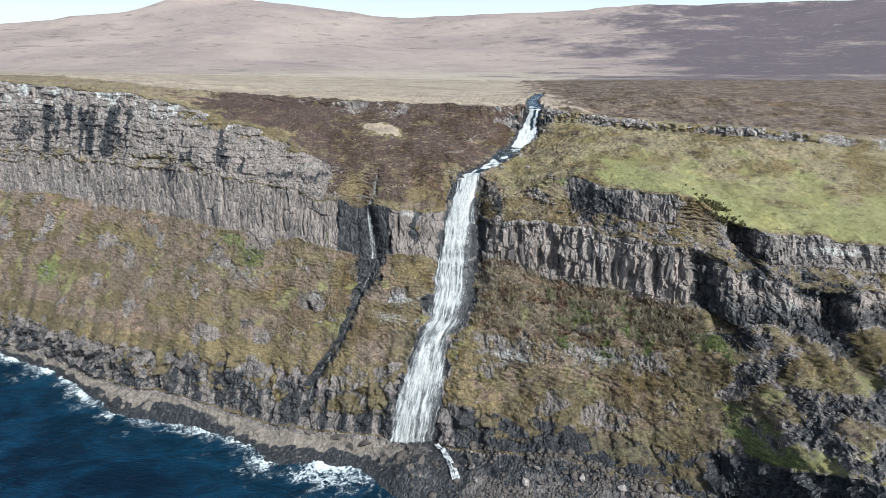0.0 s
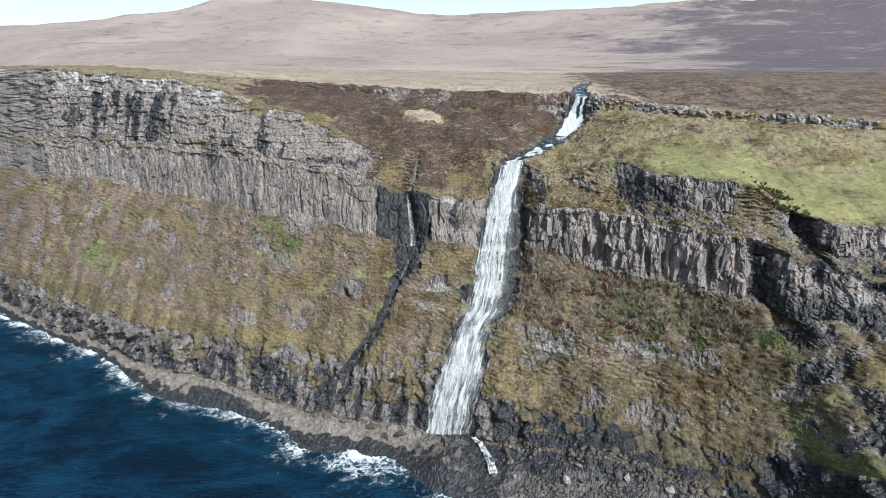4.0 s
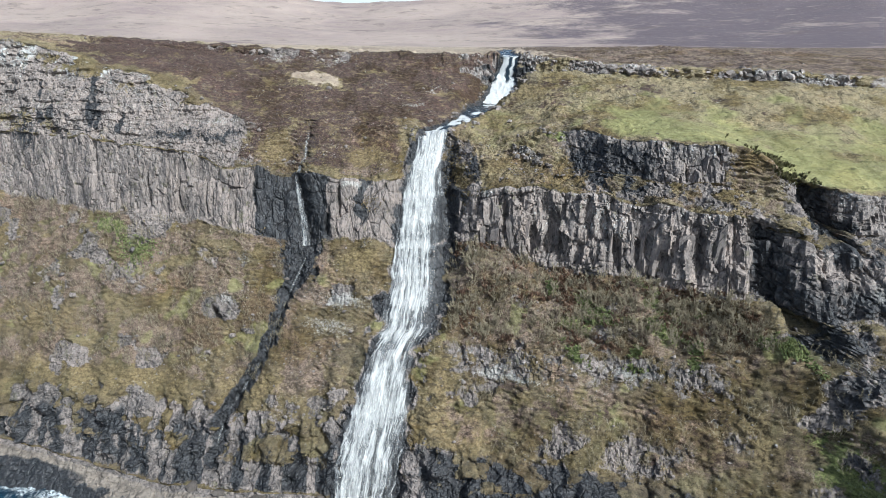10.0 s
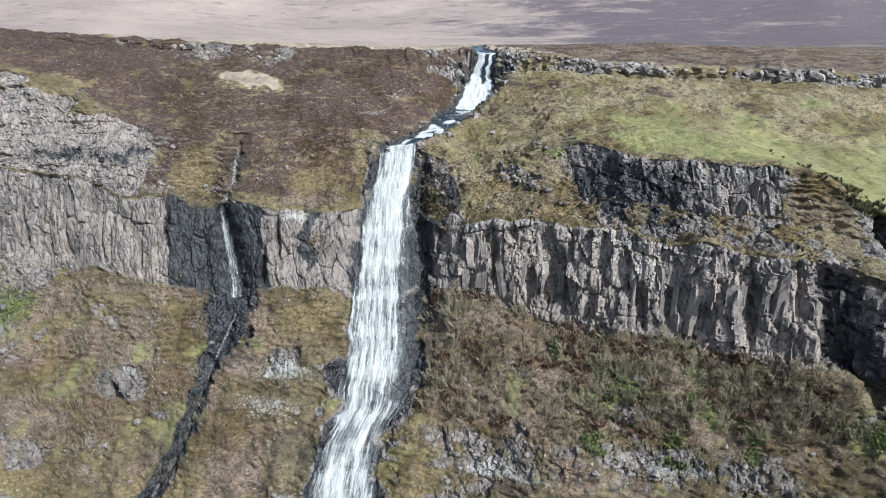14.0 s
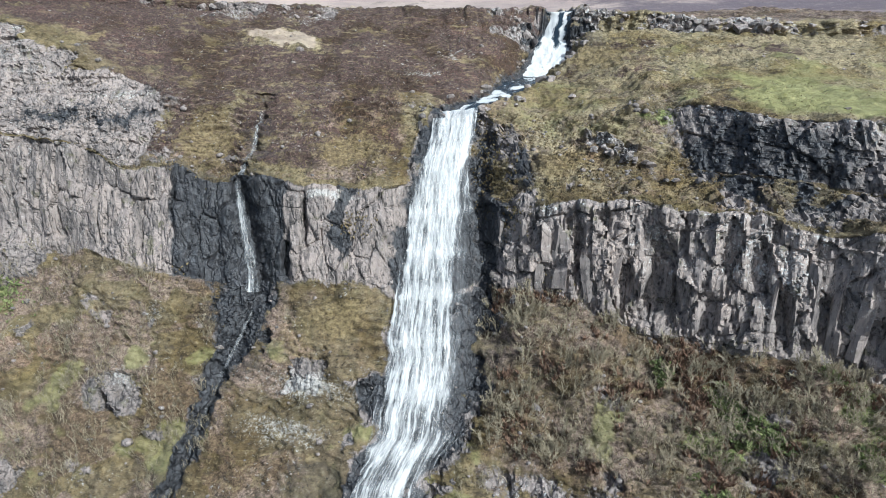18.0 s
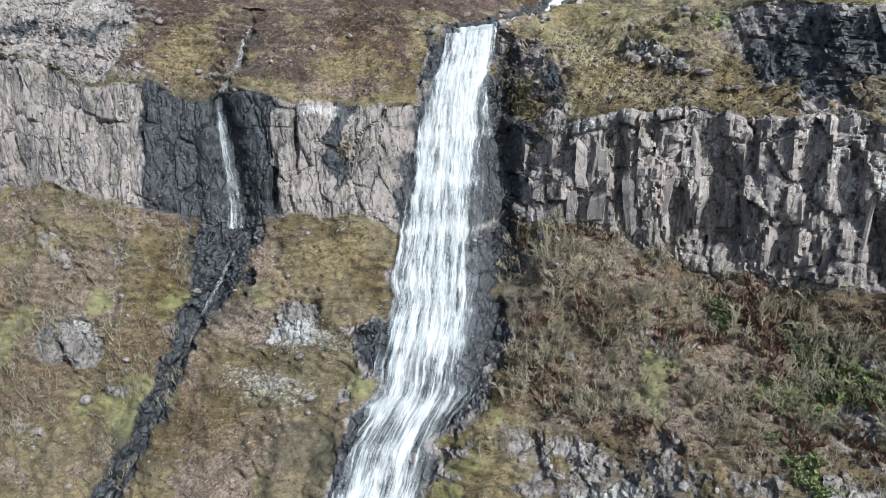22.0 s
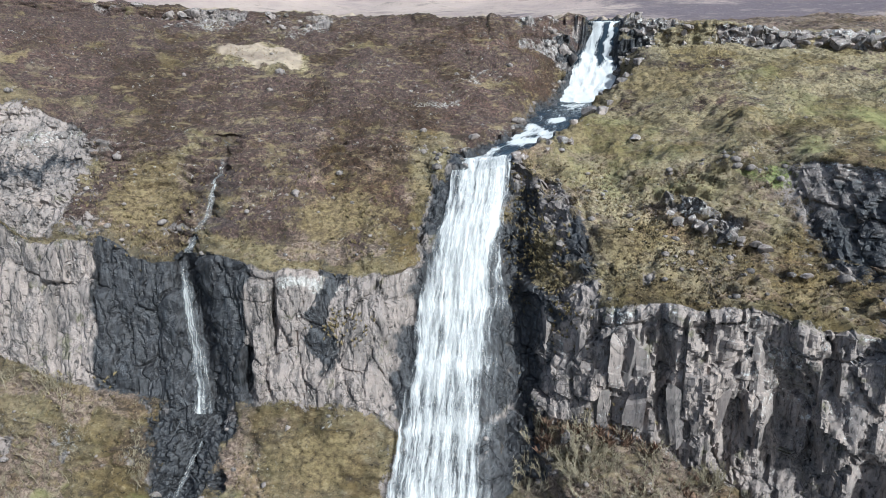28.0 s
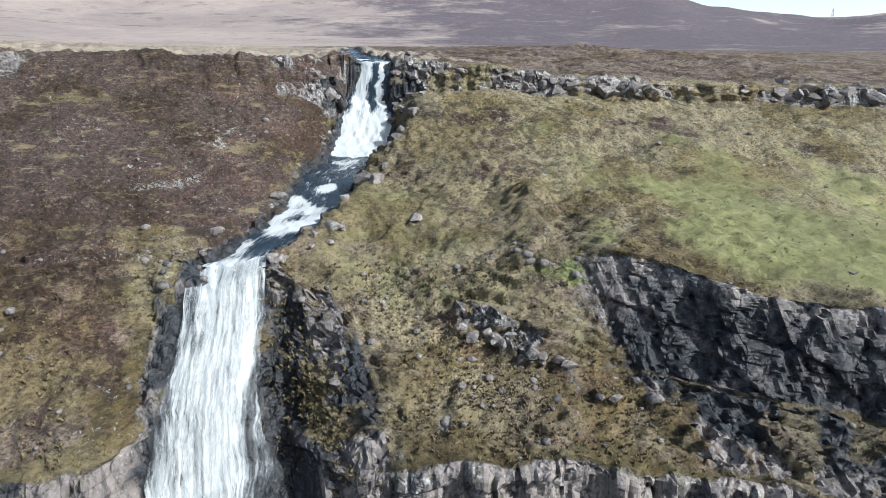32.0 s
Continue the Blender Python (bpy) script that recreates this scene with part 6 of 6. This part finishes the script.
spots, _, _, _ = scatter(1400, (8, 66), (4.12, 4.98), lambda i, j: 0.9 * smooth(0.2, 0.6, bracken[i, j]) * (np.abs(X0[i, j] - mid[i, j]) > half[i, j] + 1.6))
spots = spots[np.argsort(rng.random(len(spots)))]
for k, p in enumerate(spots[:270]):
    s = rng.uniform(1.3, 2.5)
    m = pose(p[0], p[1], p[2], rng.normal(0, 6), rng.normal(0, 6), rng.uniform(0, 360)) @ Matrix.Diagonal((s * rng.uniform(0.8, 1.2), s * rng.uniform(0.8, 1.2), s, 1))
    if k < 6:
        ob = shrub_models[k]
        ob.matrix_basis = m
    else:
        ob = copy_thing(shrub_models[k % 6], Matrix())
        ob.matrix_basis = m


def scrub_clump(seed):
    wood, fine = shrub_shape(seed, 3, 1.0)
    v, f = twig_mesh(wood + fine[::2], 3)
    return np.array(v), f


kv, kf = scrub_clump(611)
left_p, _, _, _ = scatter(3400, (-125, -26), (3.25, 4.98), lambda i, j: 0.8 * smooth(0.25, 0.6, bracken[i, j]))
right_p = spots[270:500]
low_p, _, _, _ = scatter(1500, (6, 74), (3.05, 4.1), lambda i, j: 0.4 * smooth(-0.1, 0.3, patchy[i, j]))
scrub_p = np.concatenate([left_p[:1100], right_p, low_p])[:1900]
tagged(new("scrub", many("scrub", kv, kf, poses(scrub_p, rng.uniform(0.9, 2.1, len(scrub_p)), 0.2), TWIG)), "low leafless mauve-brown scrub on the cliff slopes", "scrub", kind="stuff")
bv, bf = blade_clump(11, 0.7, 0.7, 9)
fern_p, _, _, _ = scatter(9000, (12, 64), (4.1, 5.0), lambda i, j: 0.5 * smooth(0.05, 0.35, fbm(X[i, j] / 6, Y[i, j] / 6, Z[i, j] / 5 + 30, 3)) * smooth(0.2, 0.6, bracken[i, j]))
tagged(new("bracken", many("bracken", bv, bf, poses(fern_p, rng.uniform(0.6, 1.3, len(fern_p)), 0.3), BRACKEN)), "dead rust-brown bracken among the shrubs", "bracken", kind="stuff")
ivy_p, _, _, _ = scatter(26000, (30, 70), (3.9, 5.0), lambda i, j: 0.9 * smooth(0.3, 0.5, fbm(X[i, j] / 8 + 11, Y[i, j] / 8, Z[i, j] / 6, 3)))
ivy_p = np.concatenate([ivy_p, scatter(9000, (-75, -52), (4.1, 4.7), lambda i, j: 0.6 * np.exp(-(((X0[i, j] + 62.5) / 3.5) ** 2 + ((Z0[i, j] - 46) / 3) ** 2)))[0]])
lv4, lf4 = blade_clump(6, 0.3, 0.4, 21)
tagged(new("green_undergrowth", many("green_undergrowth", lv4, lf4, poses(ivy_p + (0, -0.1, 0.2), rng.uniform(0.6, 1.5, len(ivy_p)), 0.5), LEAF)), "patches of fresh green undergrowth below the columns", "undergrowth", kind="stuff")


# ---- the side burn ----
def thread(name, points, width, parent, dense, lift=0.3, step=0.3, spread=None):
    p = np.asarray(points, float)
    s = np.concatenate([[0], np.cumsum(np.linalg.norm(np.diff(p, axis=0), axis=1))])
    t = np.arange(0, s[-1], step)
    q = np.stack([np.interp(t, s, p[:, c]) for c in range(3)], -1)
    u = np.linspace(-1, 1, 7)
    w = (width if spread is None else np.interp(t, [0, t[-1]], [width, spread]))
    w = (w * (1 + 0.4 * pnoise(t / 2.0, 0.0, 4.0)))[:, None]
    Xt = q[:, 0:1] + u * w + 0.3 * pnoise(t / 1.5, 2.0, 6.0)[:, None]
    Yt = q[:, 1:2] - lift - 0.12 * (1 - u ** 2)
    Zt = q[:, 2:3] + 0 * u
    flow = (u * w + 30, t[:, None] + 0 * u, smooth(0.4, 1.0, np.abs(u)) + 0 * w, dense + 0 * u * w)
    return part_mesh(name, grid_mesh(name, Xt, Yt, Zt, FALL_STRANDS, {"flow": flow}), parent)


side_fall = tagged(new("side_waterfall"), "thin thread of water in a dark wet gully", "waterfall")
upper = [(np.interp(z, RILL[:, 0], RILL[:, 1]), face_y(np.interp(z, RILL[:, 0], RILL[:, 1]), z, 6.0, 8.5), z) for z in np.arange(72, 62.6, -0.5)]
brow = face_y(-23.3, 62.0, 5.6, 6.2)
foot_y = min(brow - 2.5, face_y(-21.0, 48.5, 4.6, 5.2) - 0.9)
leap = [(-23.6 + 1.9 * k, min(brow - 0.5 + (foot_y - brow + 0.5) * k ** 0.8, face_y(-23.6 + 1.9 * k, 62.2 - 15 * k, 4.8, 6.1) - 0.35), 62.4 - 15.4 * k) for k in np.linspace(0, 1, 20)]
lower = [(np.interp(z, RILL[:, 0], RILL[:, 1]), face_y(np.interp(z, RILL[:, 0], RILL[:, 1]), z, 2.0, 5.05), z) for z in np.arange(45.5, 9, -0.5)]
thread("upper_trickle", upper, 0.45, side_fall, 0.68)
thread("falling_thread", leap, 0.45, side_fall, 0.74, 0.5, 0.3, 1.15)
thread("lower_trickle", lower, 0.4, side_fall, 0.6, 0.3)
foot = [(-2, 148, 5.2), (-0.5, 146, 5.0), (1.2, 142.5, 4.4), (2.6, 138.5, 2.8), (3.4, 135, 0.6)]
foot = np.array(foot)
foot = [(x, y, plan_z(x, y, 1.0, 2.3) + 0.3) for x, y in zip(np.interp(np.linspace(0, 4, 22), np.arange(5), foot[:, 0]), np.interp(np.linspace(0, 4, 22), np.arange(5), foot[:, 1]))]
Xc, Yc, Zc, uc, tc, gc = ribbon(foot, np.linspace(0.6, 1.1, 22), 14, 0.3)
part_mesh("foot_cascade", grid_mesh("foot_cascade", Xc, Yc, Zc + 0.2 + 0.25 * fbm(Xc, Yc, 0.3, 3), BURN_WATER, {"flow": (uc, tc, 0 * uc, 0.6 + 0.3 * pnoise(Xc, Yc, 2.0))}), waterfall)


# ---- radio masts on the far ridge ----
def mast(x, y, tall, half):
    z = float(MZ[np.argmin(np.abs(my - y)), np.argmin(np.abs(mx - x))]) - 1.0
    e = tagged(new("radio_mast"), "tall steel lattice mast on a distant hill", "mast", "masts on the ridge")
    e.location = (x, y, z)
    for a in range(3):
        c = np.array([np.cos(a * 2.094), np.sin(a * 2.094)]) * half
        o = new("leg", soup_mesh("leg", *twig_mesh([(np.array([*c, 0.0]), np.array([*(0.3 * c), tall]), 0.32, 0.22)], 4), STEEL))
        o.parent = e
    for k in range(7):
        h0, h1 = tall * k / 7, tall * (k + 1) / 7
        seg = []
        for a in range(3):
            f0, f1 = 1 - 0.7 * h0 / tall, 1 - 0.7 * h1 / tall
            c0 = np.array([np.cos(a * 2.094), np.sin(a * 2.094)]) * half * f0
            c1 = np.array([np.cos(a * 2.094 + 2.094), np.sin(a * 2.094 + 2.094)]) * half * f1
            seg.append((np.array([*c0, h0]), np.array([*c1, h1]), 0.16, 0.16))
        o = new("brace", soup_mesh("brace", *twig_mesh(seg, 3), STEEL))
        o.parent = e
    o = new("antenna", soup_mesh("antenna", *twig_mesh([(np.array([0, 0, tall * 0.98]), np.array([0, 0, tall * 1.12]), 0.25, 0.15)], 5), STEEL))
    o.parent = e


mast(1300 * math.sin(radians(51.6)), 1300 * math.cos(radians(51.6)), 34, 3.2)
mast(1300 * math.sin(radians(48.0)), 1300 * math.cos(radians(48.0)), 15, 2.4)
